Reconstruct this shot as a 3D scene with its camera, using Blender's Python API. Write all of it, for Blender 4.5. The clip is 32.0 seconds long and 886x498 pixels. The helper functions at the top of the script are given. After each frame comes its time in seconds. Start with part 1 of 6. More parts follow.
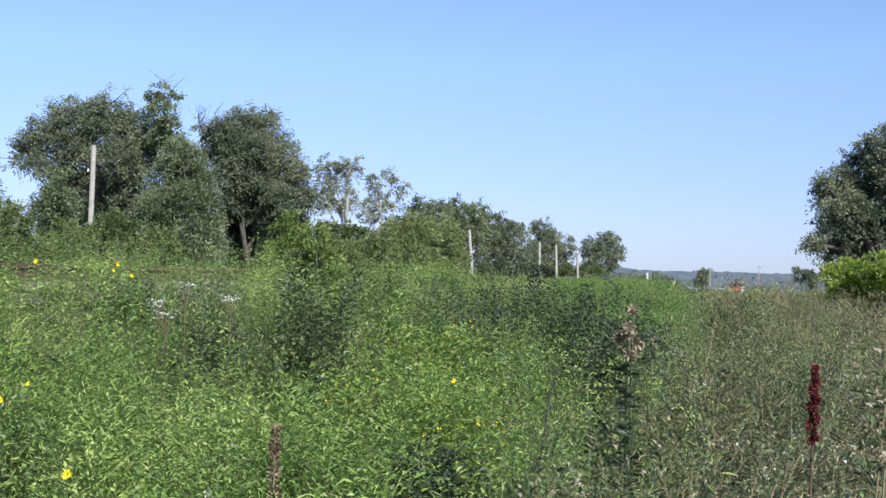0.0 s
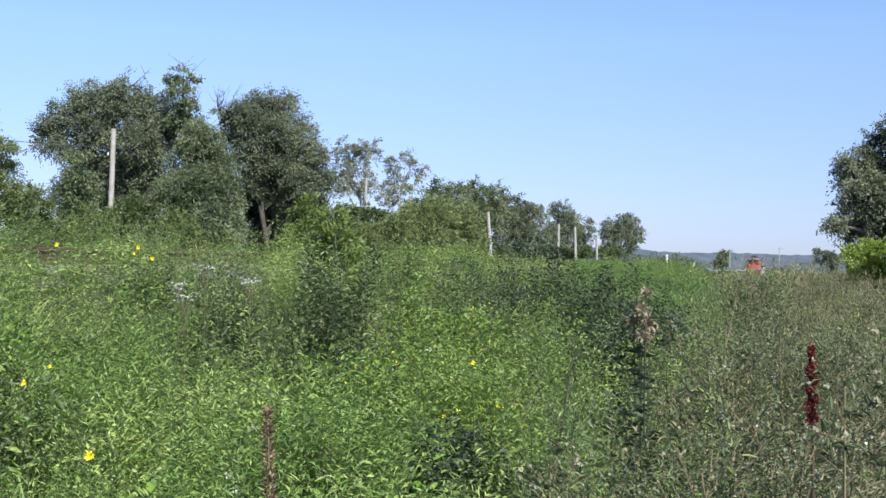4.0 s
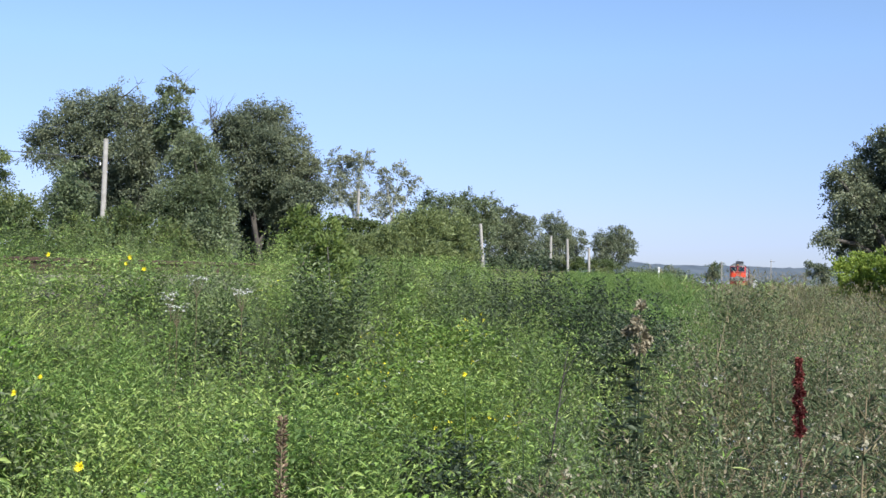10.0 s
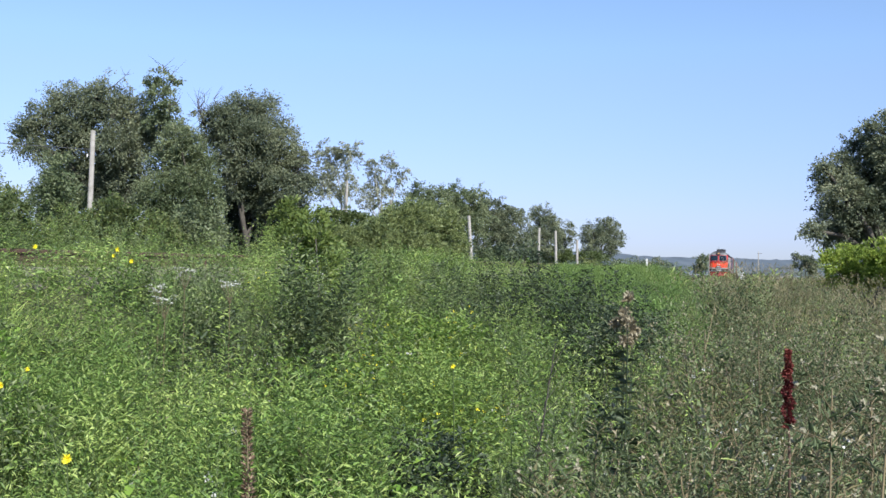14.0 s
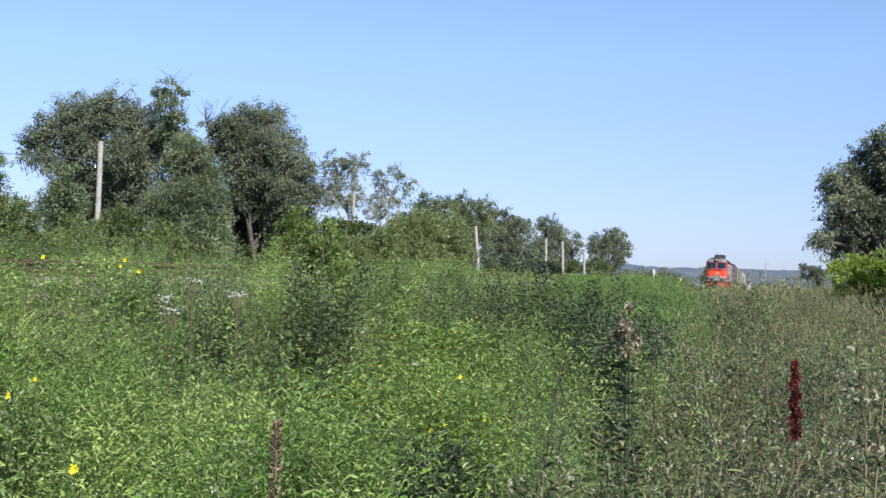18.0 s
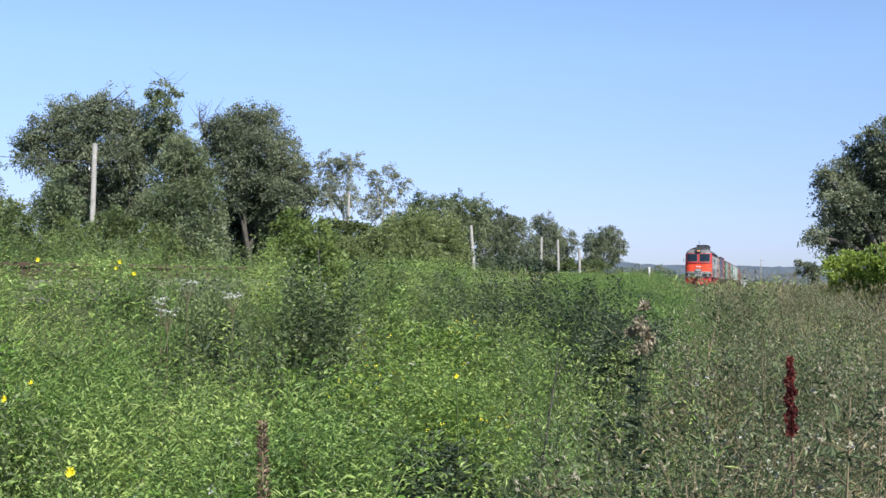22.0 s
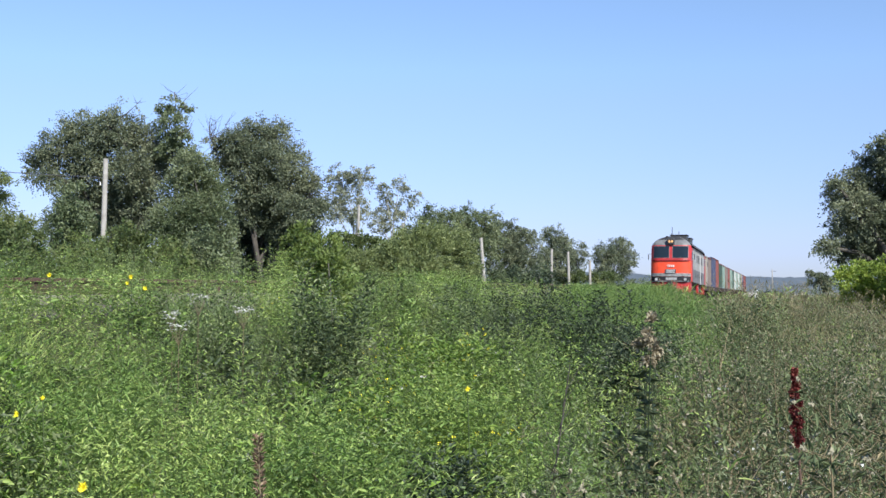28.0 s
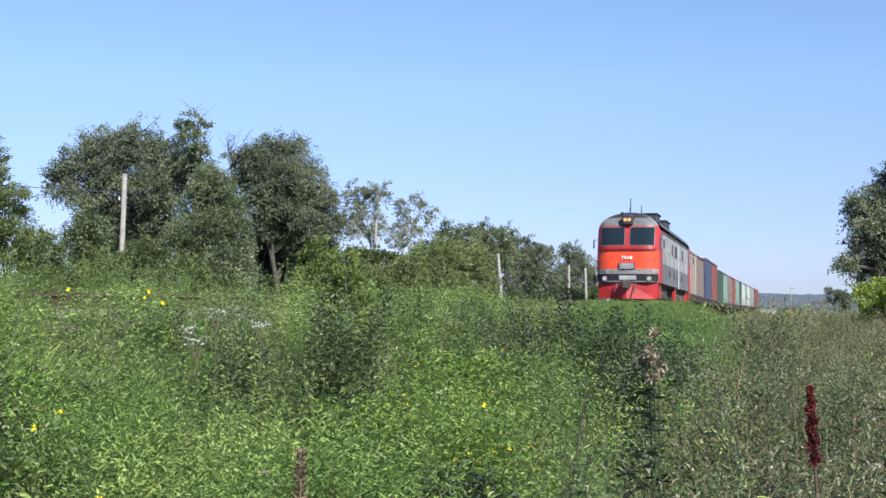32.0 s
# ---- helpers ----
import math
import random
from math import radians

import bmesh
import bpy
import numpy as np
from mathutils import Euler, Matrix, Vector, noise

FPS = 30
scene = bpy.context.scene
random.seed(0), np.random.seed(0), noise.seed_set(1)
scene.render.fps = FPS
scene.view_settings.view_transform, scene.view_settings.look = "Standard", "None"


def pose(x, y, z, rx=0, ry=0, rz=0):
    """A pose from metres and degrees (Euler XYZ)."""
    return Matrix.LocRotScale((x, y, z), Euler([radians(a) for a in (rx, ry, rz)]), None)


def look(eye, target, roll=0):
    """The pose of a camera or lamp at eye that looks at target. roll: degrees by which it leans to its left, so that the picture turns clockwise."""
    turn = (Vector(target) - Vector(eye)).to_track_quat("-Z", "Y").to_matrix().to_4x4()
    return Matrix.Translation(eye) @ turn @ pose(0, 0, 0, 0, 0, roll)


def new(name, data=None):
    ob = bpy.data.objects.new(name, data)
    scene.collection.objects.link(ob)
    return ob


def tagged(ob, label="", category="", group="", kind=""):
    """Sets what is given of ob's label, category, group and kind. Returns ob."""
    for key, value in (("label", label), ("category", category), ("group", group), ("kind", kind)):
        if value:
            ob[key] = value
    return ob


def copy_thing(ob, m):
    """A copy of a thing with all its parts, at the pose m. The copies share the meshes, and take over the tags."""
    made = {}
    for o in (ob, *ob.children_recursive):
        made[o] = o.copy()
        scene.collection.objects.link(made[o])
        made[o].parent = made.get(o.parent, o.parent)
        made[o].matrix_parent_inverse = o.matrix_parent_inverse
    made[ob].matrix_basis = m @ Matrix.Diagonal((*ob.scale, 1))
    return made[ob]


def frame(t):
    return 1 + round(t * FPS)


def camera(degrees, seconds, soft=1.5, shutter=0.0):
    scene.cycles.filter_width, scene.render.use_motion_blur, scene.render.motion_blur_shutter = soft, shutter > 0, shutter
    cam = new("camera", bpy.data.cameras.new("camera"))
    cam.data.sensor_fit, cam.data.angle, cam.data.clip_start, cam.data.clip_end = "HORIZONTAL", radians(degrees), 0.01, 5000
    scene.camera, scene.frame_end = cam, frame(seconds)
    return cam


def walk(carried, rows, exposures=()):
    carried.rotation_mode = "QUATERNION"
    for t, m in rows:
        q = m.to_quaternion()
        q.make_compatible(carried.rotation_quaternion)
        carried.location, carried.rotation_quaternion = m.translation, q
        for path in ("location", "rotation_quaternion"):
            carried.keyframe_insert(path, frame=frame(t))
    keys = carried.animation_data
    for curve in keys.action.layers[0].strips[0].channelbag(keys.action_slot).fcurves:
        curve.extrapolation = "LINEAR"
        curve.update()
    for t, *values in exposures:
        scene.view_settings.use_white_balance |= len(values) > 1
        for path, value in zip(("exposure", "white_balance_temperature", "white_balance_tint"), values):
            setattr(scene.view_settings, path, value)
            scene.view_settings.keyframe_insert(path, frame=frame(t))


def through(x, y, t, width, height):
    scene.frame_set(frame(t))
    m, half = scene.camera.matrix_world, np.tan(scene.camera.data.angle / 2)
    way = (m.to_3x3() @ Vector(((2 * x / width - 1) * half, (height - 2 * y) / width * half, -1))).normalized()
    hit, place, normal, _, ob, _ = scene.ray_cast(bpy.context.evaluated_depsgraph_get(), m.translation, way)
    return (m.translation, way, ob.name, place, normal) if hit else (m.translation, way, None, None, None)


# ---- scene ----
# ---------------------------------------------------------------- camera
EYE = (0.0, 0.0, 1.65)
TURNS = [
    (0, 91.404, -1.100, -0.027), (0.5, 91.412, -1.279, 0.128), (1, 91.298, -1.271, 0.511), (1.5, 91.201, -1.050, 0.868),
    (2, 90.980, -1.234, 0.520), (2.5, 90.845, -1.081, 0.275), (3, 90.623, -1.157, 0.827), (3.5, 90.486, -0.917, 0.952),
    (5.5, 90.659, -1.192, 0.859), (6, 90.806, -1.198, 0.895), (6.5, 90.752, -1.208, 0.702), (7, 90.684, -1.182, 0.753),
    (7.5, 90.942, -1.131, 0.482), (8, 91.167, -1.012, 0.591), (8.5, 90.994, -1.161, 0.563), (9, 90.868, -1.042, 0.791),
    (9.5, 90.997, -1.204, 0.481), (10, 91.077, -1.178, 0.540), (10.5, 91.054, -1.193, 0.613), (11, 91.159, -1.197, 0.531),
    (11.5, 91.076, -1.198, 0.195), (12, 91.083, -1.283, -0.150), (12.5, 90.677, -1.390, 0.034), (13, 90.585, -1.452, -0.022),
    (13.5, 90.636, -1.297, -0.009), (15.5, 90.913, -0.986, -0.145), (16, 91.101, -0.987, -0.077), (16.5, 91.182, -0.826, 0.047),
    (17, 91.056, -1.013, -0.217), (17.5, 91.074, -1.080, -0.015), (18, 91.207, -1.165, 0.298), (18.5, 91.322, -1.128, 0.315),
    (19, 91.367, -0.937, 0.115), (19.5, 91.496, -0.848, 0.154), (20, 91.413, -0.707, 0.060), (20.5, 91.533, -0.540, -0.085),
    (21, 91.512, -0.539, -0.179), (21.5, 91.333, -0.660, -0.063), (22, 91.179, -0.680, 0.074), (22.5, 91.236, -0.555, 0.049),
    (23, 91.392, -0.619, 0.211), (23.5, 91.262, -0.473, 0.393), (24, 91.294, -0.396, 0.359), (24.5, 91.499, -0.465, 0.213),
    (25, 91.546, -0.495, 0.166), (25.5, 91.718, -0.276, 0.281), (27.5, 91.600, -0.210, 0.530), (28, 91.819, -0.311, 0.600),
    (28.5, 92.143, -0.342, 0.817), (29, 92.049, -0.325, 0.876), (29.5, 92.162, -0.479, 1.030), (30, 92.346, -0.440, 1.137),
    (30.5, 92.512, -0.464, 1.310), (31, 92.522, -0.347, 1.520), (31.5, 92.478, -0.594, 1.487), (32, 92.609, -0.544, 1.455),
]
cam = camera(42.81, 32.0, soft=1.5)
walk(cam, [(t, pose(*EYE, rx, ry, rz)) for t, rx, ry, rz in TURNS], exposures=[(0, 0.75, 6180, 10), (32, 0.75, 6180, 10)])

# ---------------------------------------------------------------- daylight
SUN_TO = Vector((0.35, -0.68, 0.62)).normalized()
world = bpy.data.worlds.new("daylight")
scene.world = world
world.use_nodes = True
wn = world.node_tree.nodes
sky = wn.new("ShaderNodeTexSky")
sky.sky_type = "NISHITA"
sky.sun_disc = False
sky.sun_elevation = math.asin(SUN_TO.z)
sky.sun_rotation = math.atan2(SUN_TO.x, SUN_TO.y)
sky.air_density, sky.dust_density, sky.ozone_density = 1.0, 0.0, 3.0
wn["Background"].inputs["Strength"].default_value = 0.097
# the clear air keeps its blue down to the horizon
air = wn.new("ShaderNodeTexCoord")
split = wn.new("ShaderNodeSeparateXYZ")
haze = wn.new("ShaderNodeValToRGB")
for i in range(4):
    haze.color_ramp.elements.new(0.5)
for e, (p, c) in zip(haze.color_ramp.elements, ((0.0, (0.37, 0.45, 0.76)), (0.045, (0.54, 0.555, 0.86)), (0.085, (0.65, 0.64, 0.925)), (0.16, (0.84, 0.80, 0.96)), (0.187, (0.895, 0.875, 0.97)), (0.32, (1.0, 0.98, 1.0)))):
    e.position, e.color = p, (*c, 1)
tint = wn.new("ShaderNodeMix")
tint.data_type, tint.blend_type = "RGBA", "MULTIPLY"
tint.inputs["Factor"].default_value = 1.0
world.node_tree.links.new(air.outputs["Generated"], split.inputs[0])
world.node_tree.links.new(split.outputs["Z"], haze.inputs[0])
world.node_tree.links.new(sky.outputs[0], tint.inputs[6])
world.node_tree.links.new(haze.outputs[0], tint.inputs[7])
world.node_tree.links.new(tint.outputs[2], wn["Background"].inputs["Color"])
sun_data = bpy.data.lights.new("sun", "SUN")
sun_data.energy, sun_data.angle, sun_data.color = 5.0, radians(0.53), (1.0, 0.95, 0.86)
sun = new("sun", sun_data)
sun.matrix_world = look(SUN_TO * 50, (0, 0, 0))


# ---------------------------------------------------------------- materials
def material(name):
    m = bpy.data.materials.new(name)
    m.use_nodes = True
    return m, m.node_tree.nodes, m.node_tree.links, m.node_tree.nodes["Principled BSDF"]


def ramp(nodes, links, source, stops):
    r = nodes.new("ShaderNodeValToRGB")
    while len(r.color_ramp.elements) < len(stops):
        r.color_ramp.elements.new(0.5)
    for e, (p, c) in zip(r.color_ramp.elements, stops):
        e.position, e.color = p, (*c, 1)
    links.new(source, r.inputs[0])
    return r.outputs[0]


def noise_tex(nodes, links, scale, detail=3.0, coords="Object"):
    tc = nodes.new("ShaderNodeTexCoord")
    n = nodes.new("ShaderNodeTexNoise")
    n.inputs["Scale"].default_value, n.inputs["Detail"].default_value = scale, detail
    links.new(tc.outputs[coords], n.inputs["Vector"])
    return n.outputs["Fac"]


def foliage(name, dark, mid, light, through=0.35, patch=0.35, gloss=0.45, vary=0.76):
    """Leaves: hue varies leaf by leaf and in wide patches; some light passes through."""
    m, nodes, links, b = material(name)
    geo = nodes.new("ShaderNodeNewGeometry")
    big = noise_tex(nodes, links, patch, 2.0)
    mix = nodes.new("ShaderNodeMath")
    mix.operation = "MULTIPLY_ADD"
    links.new(big, mix.inputs[0])
    mix.inputs[1].default_value = 1.6
    add = nodes.new("ShaderNodeMath")
    add.operation = "MULTIPLY"
    links.new(geo.outputs["Random Per Island"], add.inputs[0])
    add.inputs[1].default_value = vary
    sub = nodes.new("ShaderNodeMath")
    sub.operation = "SUBTRACT"
    links.new(add.outputs[0], sub.inputs[0])
    sub.inputs[1].default_value = vary / 2 + 0.33
    links.new(sub.outputs[0], mix.inputs[2])
    col = ramp(nodes, links, mix.outputs[0], [(0.12, dark), (0.5, mid), (0.9, light)])
    links.new(col, b.inputs["Base Color"])
    b.inputs["Roughness"].default_value = gloss
    b.inputs["Specular IOR Level"].default_value = 0.35
    tr = nodes.new("ShaderNodeBsdfTranslucent")
    hs = nodes.new("ShaderNodeHueSaturation")
    hs.inputs["Hue"].default_value, hs.inputs["Value"].default_value = 0.49, 1.45
    links.new(col, hs.inputs["Color"])
    links.new(hs.outputs[0], tr.inputs["Color"])
    ms = nodes.new("ShaderNodeMixShader")
    ms.inputs[0].default_value = through
    links.new(b.outputs[0], ms.inputs[1])
    links.new(tr.outputs[0], ms.inputs[2])
    links.new(ms.outputs[0], nodes["Material Output"].inputs["Surface"])
    return m


def surface(name, stops, scale=6.0, rough=0.7, metal=0.0, bump=0.0, bump_scale=40.0, coords="Object", random_tint=0.0, runs=0.0, grime=(0.07, 0.06, 0.05)):
    m, nodes, links, b = material(name)
    f = noise_tex(nodes, links, scale, 5.0, coords)
    col = ramp(nodes, links, f, stops)
    if random_tint:
        oi = nodes.new("ShaderNodeObjectInfo")
        hs = nodes.new("ShaderNodeHueSaturation")
        mr = nodes.new("ShaderNodeMapRange")
        mr.inputs["To Min"].default_value, mr.inputs["To Max"].default_value = 1 - random_tint, 1 + random_tint
        links.new(oi.outputs["Random"], mr.inputs[0])
        links.new(mr.outputs[0], hs.inputs["Value"])
        links.new(col, hs.inputs["Color"])
        col = hs.outputs[0]
    if runs:
        # dirt washed down in runs, and broad stains
        tc, mp, tex = nodes.new("ShaderNodeTexCoord"), nodes.new("ShaderNodeMapping"), nodes.new("ShaderNodeTexNoise")
        mp.inputs["Scale"].default_value = (4.5, 4.5, 0.35)
        tex.inputs["Scale"].default_value, tex.inputs["Detail"].default_value = 1.6, 6.0
        links.new(tc.outputs[coords], mp.inputs[0])
        links.new(mp.outputs[0], tex.inputs["Vector"])
        fade = ramp(nodes, links, tex.outputs["Fac"], [(0.44, (0, 0, 0)), (0.68, (runs, runs, runs))])
        dirty = nodes.new("ShaderNodeMix")
        dirty.data_type = "RGBA"
        links.new(fade, dirty.inputs["Factor"])
        links.new(col, dirty.inputs[6])
        dirty.inputs[7].default_value = (*grime, 1)
        col = dirty.outputs[2]
    links.new(col, b.inputs["Base Color"])
    b.inputs["Roughness"].default_value, b.inputs["Metallic"].default_value = rough, metal
    if bump:
        h = noise_tex(nodes, links, bump_scale, 4.0, coords)
        bp = nodes.new("ShaderNodeBump")
        bp.inputs["Strength"].default_value, bp.inputs["Distance"].default_value = bump, 0.02
        links.new(h, bp.inputs["Height"])
        links.new(bp.outputs[0], b.inputs["Normal"])
    return m


def stops2(c, k=0.7, k2=1.2):
    return [(0.3, tuple(v * k for v in c)), (0.7, tuple(min(1.0, v * k2) for v in c))]


SOIL = surface("soil", [(0.3, (0.035, 0.04, 0.018)), (0.7, (0.07, 0.075, 0.03))], 1.5, 0.95, bump=0.6, bump_scale=12)
WEED = foliage("weed_leaf", (0.092, 0.143, 0.045), (0.194, 0.295, 0.073), (0.355, 0.440, 0.125), 0.32, patch=1.1)
BROAD = foliage("broad_leaf", (0.090, 0.166, 0.029), (0.161, 0.291, 0.043), (0.290, 0.410, 0.075), 0.34, patch=1.1)
GRASS = foliage("grass_blade", (0.113, 0.194, 0.050), (0.216, 0.335, 0.080), (0.405, 0.475, 0.165), 0.34, patch=1.1)
LUSH = foliage("lush_grass_blade", (0.090, 0.160, 0.046), (0.155, 0.255, 0.070), (0.255, 0.340, 0.108), 0.4, patch=1.1)
DRY = foliage("dry_grass_blade", (0.115, 0.115, 0.052), (0.199, 0.184, 0.085), (0.334, 0.279, 0.162), 0.3, gloss=0.6, patch=1.1)
WORM = foliage("wormwood_leaf", (0.062, 0.088, 0.038), (0.112, 0.146, 0.064), (0.205, 0.240, 0.120), 0.25, gloss=0.65, patch=1.1)
MAPLE = foliage("maple_leaf", (0.085, 0.13, 0.03), (0.145, 0.195, 0.05), (0.235, 0.275, 0.08), 0.4, vary=0.55)
SEED = foliage("seed_head", (0.17, 0.14, 0.085), (0.27, 0.235, 0.155), (0.40, 0.36, 0.26), 0.3, gloss=0.8)
YELLOWISH = foliage("yellow_green_leaf", (0.090, 0.156, 0.030), (0.165, 0.252, 0.046), (0.280, 0.338, 0.075), 0.4)
ELM = foliage("elm_leaf", (0.076, 0.099, 0.062), (0.148, 0.172, 0.102), (0.268, 0.286, 0.172), 0.3, vary=0.55)
WILLOW = foliage("willow_leaf", (0.082, 0.112, 0.054), (0.150, 0.186, 0.092), (0.256, 0.282, 0.160), 0.3, vary=0.55)
SHRUB = foliage("shrub_leaf", (0.062, 0.092, 0.032), (0.118, 0.152, 0.052), (0.205, 0.228, 0.088), 0.35, vary=0.55)
BIRCH = foliage("birch_leaf", (0.13, 0.15, 0.095), (0.23, 0.25, 0.165), (0.38, 0.385, 0.27), 0.35, vary=0.55)
SHRUBLIGHT = foliage("olive_shrub_leaf", (0.110, 0.142, 0.055), (0.195, 0.238, 0.090), (0.315, 0.345, 0.155), 0.42, vary=0.55)
# dark weed leaves; in some clumps this colour stands for shade
DARKSHADELEAF = foliage("dark_leaf", (0.026, 0.040, 0.022), (0.054, 0.077, 0.040), (0.130, 0.160, 0.085), 0.2, patch=1.1)
SILVERLEAF = foliage("silvery_leaf", (0.100, 0.132, 0.064), (0.175, 0.217, 0.108), (0.275, 0.312, 0.182), 0.3, gloss=0.75, patch=1.1)
MUGWORT = foliage("mugwort_leaf", (0.052, 0.075, 0.034), (0.118, 0.155, 0.064), (0.265, 0.305, 0.140), 0.25, patch=1.1)
PLUMELEAF = foliage("pale_mugwort_leaf", (0.085, 0.125, 0.050), (0.165, 0.225, 0.086), (0.300, 0.355, 0.155), 0.35, patch=1.1)
LIMELEAF = foliage("box_elder_leaf", (0.12, 0.18, 0.03), (0.23, 0.31, 0.055), (0.40, 0.45, 0.10), 0.45)
STEM = surface("green_stem", stops2((0.09, 0.13, 0.04)), 8, 0.6)
DARKSTEM = surface("dark_stem", stops2((0.085, 0.05, 0.035)), 8, 0.8)
DRYSTEM = surface("dry_stem", stops2((0.20, 0.16, 0.09)), 8, 0.8)
BARK = surface("bark", stops2((0.075, 0.066, 0.055)), 5, 0.9, bump=0.8, bump_scale=25)
PALEBARK = surface("pale_bark", stops2((0.36, 0.34, 0.30)), 5, 0.85, bump=0.4, bump_scale=25)
PETAL = surface("yellow_petal", stops2((0.85, 0.74, 0.03), 0.9, 1.05), 30, 0.6)
WHITEPETAL = surface("white_petal", stops2((0.50, 0.50, 0.46), 0.85, 1.05), 30, 0.7)
DOCKRED = foliage("dock_seed", (0.085, 0.016, 0.018), (0.16, 0.032, 0.032), (0.26, 0.075, 0.058), 0.15, patch=6, gloss=0.7)


# ---------------------------------------------------------------- mesh tools
def mesh_from(name, V, T, mats, index=None, smooth=False):
    """A mesh of triangles T over the points V; index: a material slot for each."""
    me = bpy.data.meshes.new(name)
    V, T = np.asarray(V, np.float32), np.asarray(T, np.int32)
    me.vertices.add(len(V))
    me.vertices.foreach_set("co", V.ravel())
    me.loops.add(T.size)
    me.loops.foreach_set("vertex_index", T.ravel())
    me.polygons.add(len(T))
    me.polygons.foreach_set("loop_start", np.arange(0, T.size, 3, dtype=np.int32))
    for m in mats:
        me.materials.append(m)
    if index is not None:
        me.polygons.foreach_set("material_index", np.asarray(index, np.int32))
    if smooth:
        me.polygons.foreach_set("use_smooth", np.ones(len(T), bool))
    me.update(calc_edges=True)
    return me


def unit(a):
    return a / np.maximum(np.linalg.norm(a, axis=-1, keepdims=True), 1e-9)


class Sprays:
    """Collects leaves, blades and stems as arrays of triangles."""

    def __init__(self):
        self.V, self.T, self.M, self.n = [], [], [], 0

    def add(self, V, T, slot):
        self.V.append(V.reshape(-1, 3))
        self.T.append(T.reshape(-1, 3) + self.n)
        self.M.append(np.full(T.size // 3, slot))
        self.n += V.size // 3

    def leaves(self, P, D, L, W, slot, rng, fold=0.35, loose=0.45):
        """Folded, pointed leaves from P along D, L long and W wide."""
        n = len(P)
        D = unit(D)
        side = unit(np.cross(D, rng.normal(size=(n, 3)) * loose + np.array([0, 0, 1.0])))
        up = np.cross(side, D)
        L, W = np.broadcast_to(L, n)[:, None], np.broadcast_to(W, n)[:, None]
        mid = P + D * L * 0.42
        V = np.stack([P, mid + side * W * 0.5 + up * W * fold, P + D * L - up * L * 0.18, mid - side * W * 0.5 + up * W * fold], 1)
        T = np.arange(n)[:, None, None] * 4 + np.array([[0, 1, 2], [0, 2, 3]])
        self.add(V, T, slot)

    def ovate(self, P, D, L, W, slot, rng, fold=0.25):
        """Rounder leaves with a bent midrib, for plants close by."""
        n = len(P)
        D = unit(D)
        side = unit(np.cross(D, rng.normal(size=(n, 3)) * 0.45 + np.array([0, 0, 1.0])))
        up = np.cross(side, D)
        L, W = np.broadcast_to(L, n)[:, None], np.broadcast_to(W, n)[:, None]
        c1, c2, tip = P + D * L * 0.32 + up * L * 0.03, P + D * L * 0.68 - up * L * 0.02, P + D * L - up * L * 0.22
        lift = up * W * fold
        V = np.stack([P, c1, c2, tip, c1 + side * W * 0.5 + lift, c2 + side * W * 0.36 + lift * 0.8, c1 - side * W * 0.5 + lift, c2 - side * W * 0.36 + lift * 0.8], 1)
        T = np.arange(n)[:, None, None] * 8 + np.array([[0, 4, 1], [0, 1, 6], [4, 5, 2], [4, 2, 1], [1, 2, 7], [1, 7, 6], [5, 3, 2], [2, 3, 7]])
        self.add(V, T, slot)

    def blades(self, P, D, L, W, slot, rng, droop=0.5):
        """Grass blades of three lengths that bow over."""
        n = len(P)
        D = unit(D)
        side = unit(np.cross(D, rng.normal(size=(n, 3))))
        L, W = np.broadcast_to(L, n)[:, None], np.broadcast_to(W, n)[:, None]
        flat = unit(D * np.array([1, 1, 0]) + 1e-6)
        k = np.broadcast_to(droop, n)[:, None]
        pts = []
        for f in (0.0, 0.4, 0.75, 1.0):
            c = P + D * L * f + flat * L * k * f * f * 0.8 - np.array([0, 0, 1.0]) * L * k * f ** 3 * 0.75
            pts.append((c, W * (1.0, 0.9, 0.55, 0.0)[int(f > 0) + int(f > 0.5) + int(f > 0.9)]))
        V = np.stack([pts[0][0] - side * pts[0][1] / 2, pts[0][0] + side * pts[0][1] / 2, pts[1][0] - side * pts[1][1] / 2, pts[1][0] + side * pts[1][1] / 2,
                      pts[2][0] - side * pts[2][1] / 2, pts[2][0] + side * pts[2][1] / 2, pts[3][0]], 1)
        T = np.arange(n)[:, None, None] * 7 + np.array([[0, 1, 3], [0, 3, 2], [2, 3, 5], [2, 5, 4], [4, 5, 6]])
        self.add(V, T, slot)

    def stems(self, A, B, ra, rb, slot):
        """Three-sided tapered stalks from A to B."""
        n = len(A)
        D = unit(B - A)
        s = unit(np.cross(D, np.array([0.31, 0.95, 0.05])))
        u = np.cross(s, D)
        ra, rb = np.broadcast_to(ra, n)[:, None], np.broadcast_to(rb, n)[:, None]
        ring = []
        for C, r in ((A, ra), (B, rb)):
            for a in (0.0, 2.094, 4.189):
                ring.append(C + r * (math.cos(a) * s + math.sin(a) * u))
        V = np.stack(ring, 1)
        T = np.arange(n)[:, None, None] * 6 + np.array([[0, 1, 4], [0, 4, 3], [1, 2, 5], [1, 5, 4], [2, 0, 3], [2, 3, 5]])
        self.add(V, T, slot)

    def strips(self, A, B, w, slot):
        """Flat thin twigs from A to B."""
        n = len(A)
        D = unit(B - A)
        side = unit(np.cross(D, np.array([0.31, 0.95, 0.05]))) * w
        V = np.stack([A - side, A + side, B], 1)
        self.add(V, np.arange(n)[:, None, None] * 3 + np.array([[0, 1, 2]]), slot)

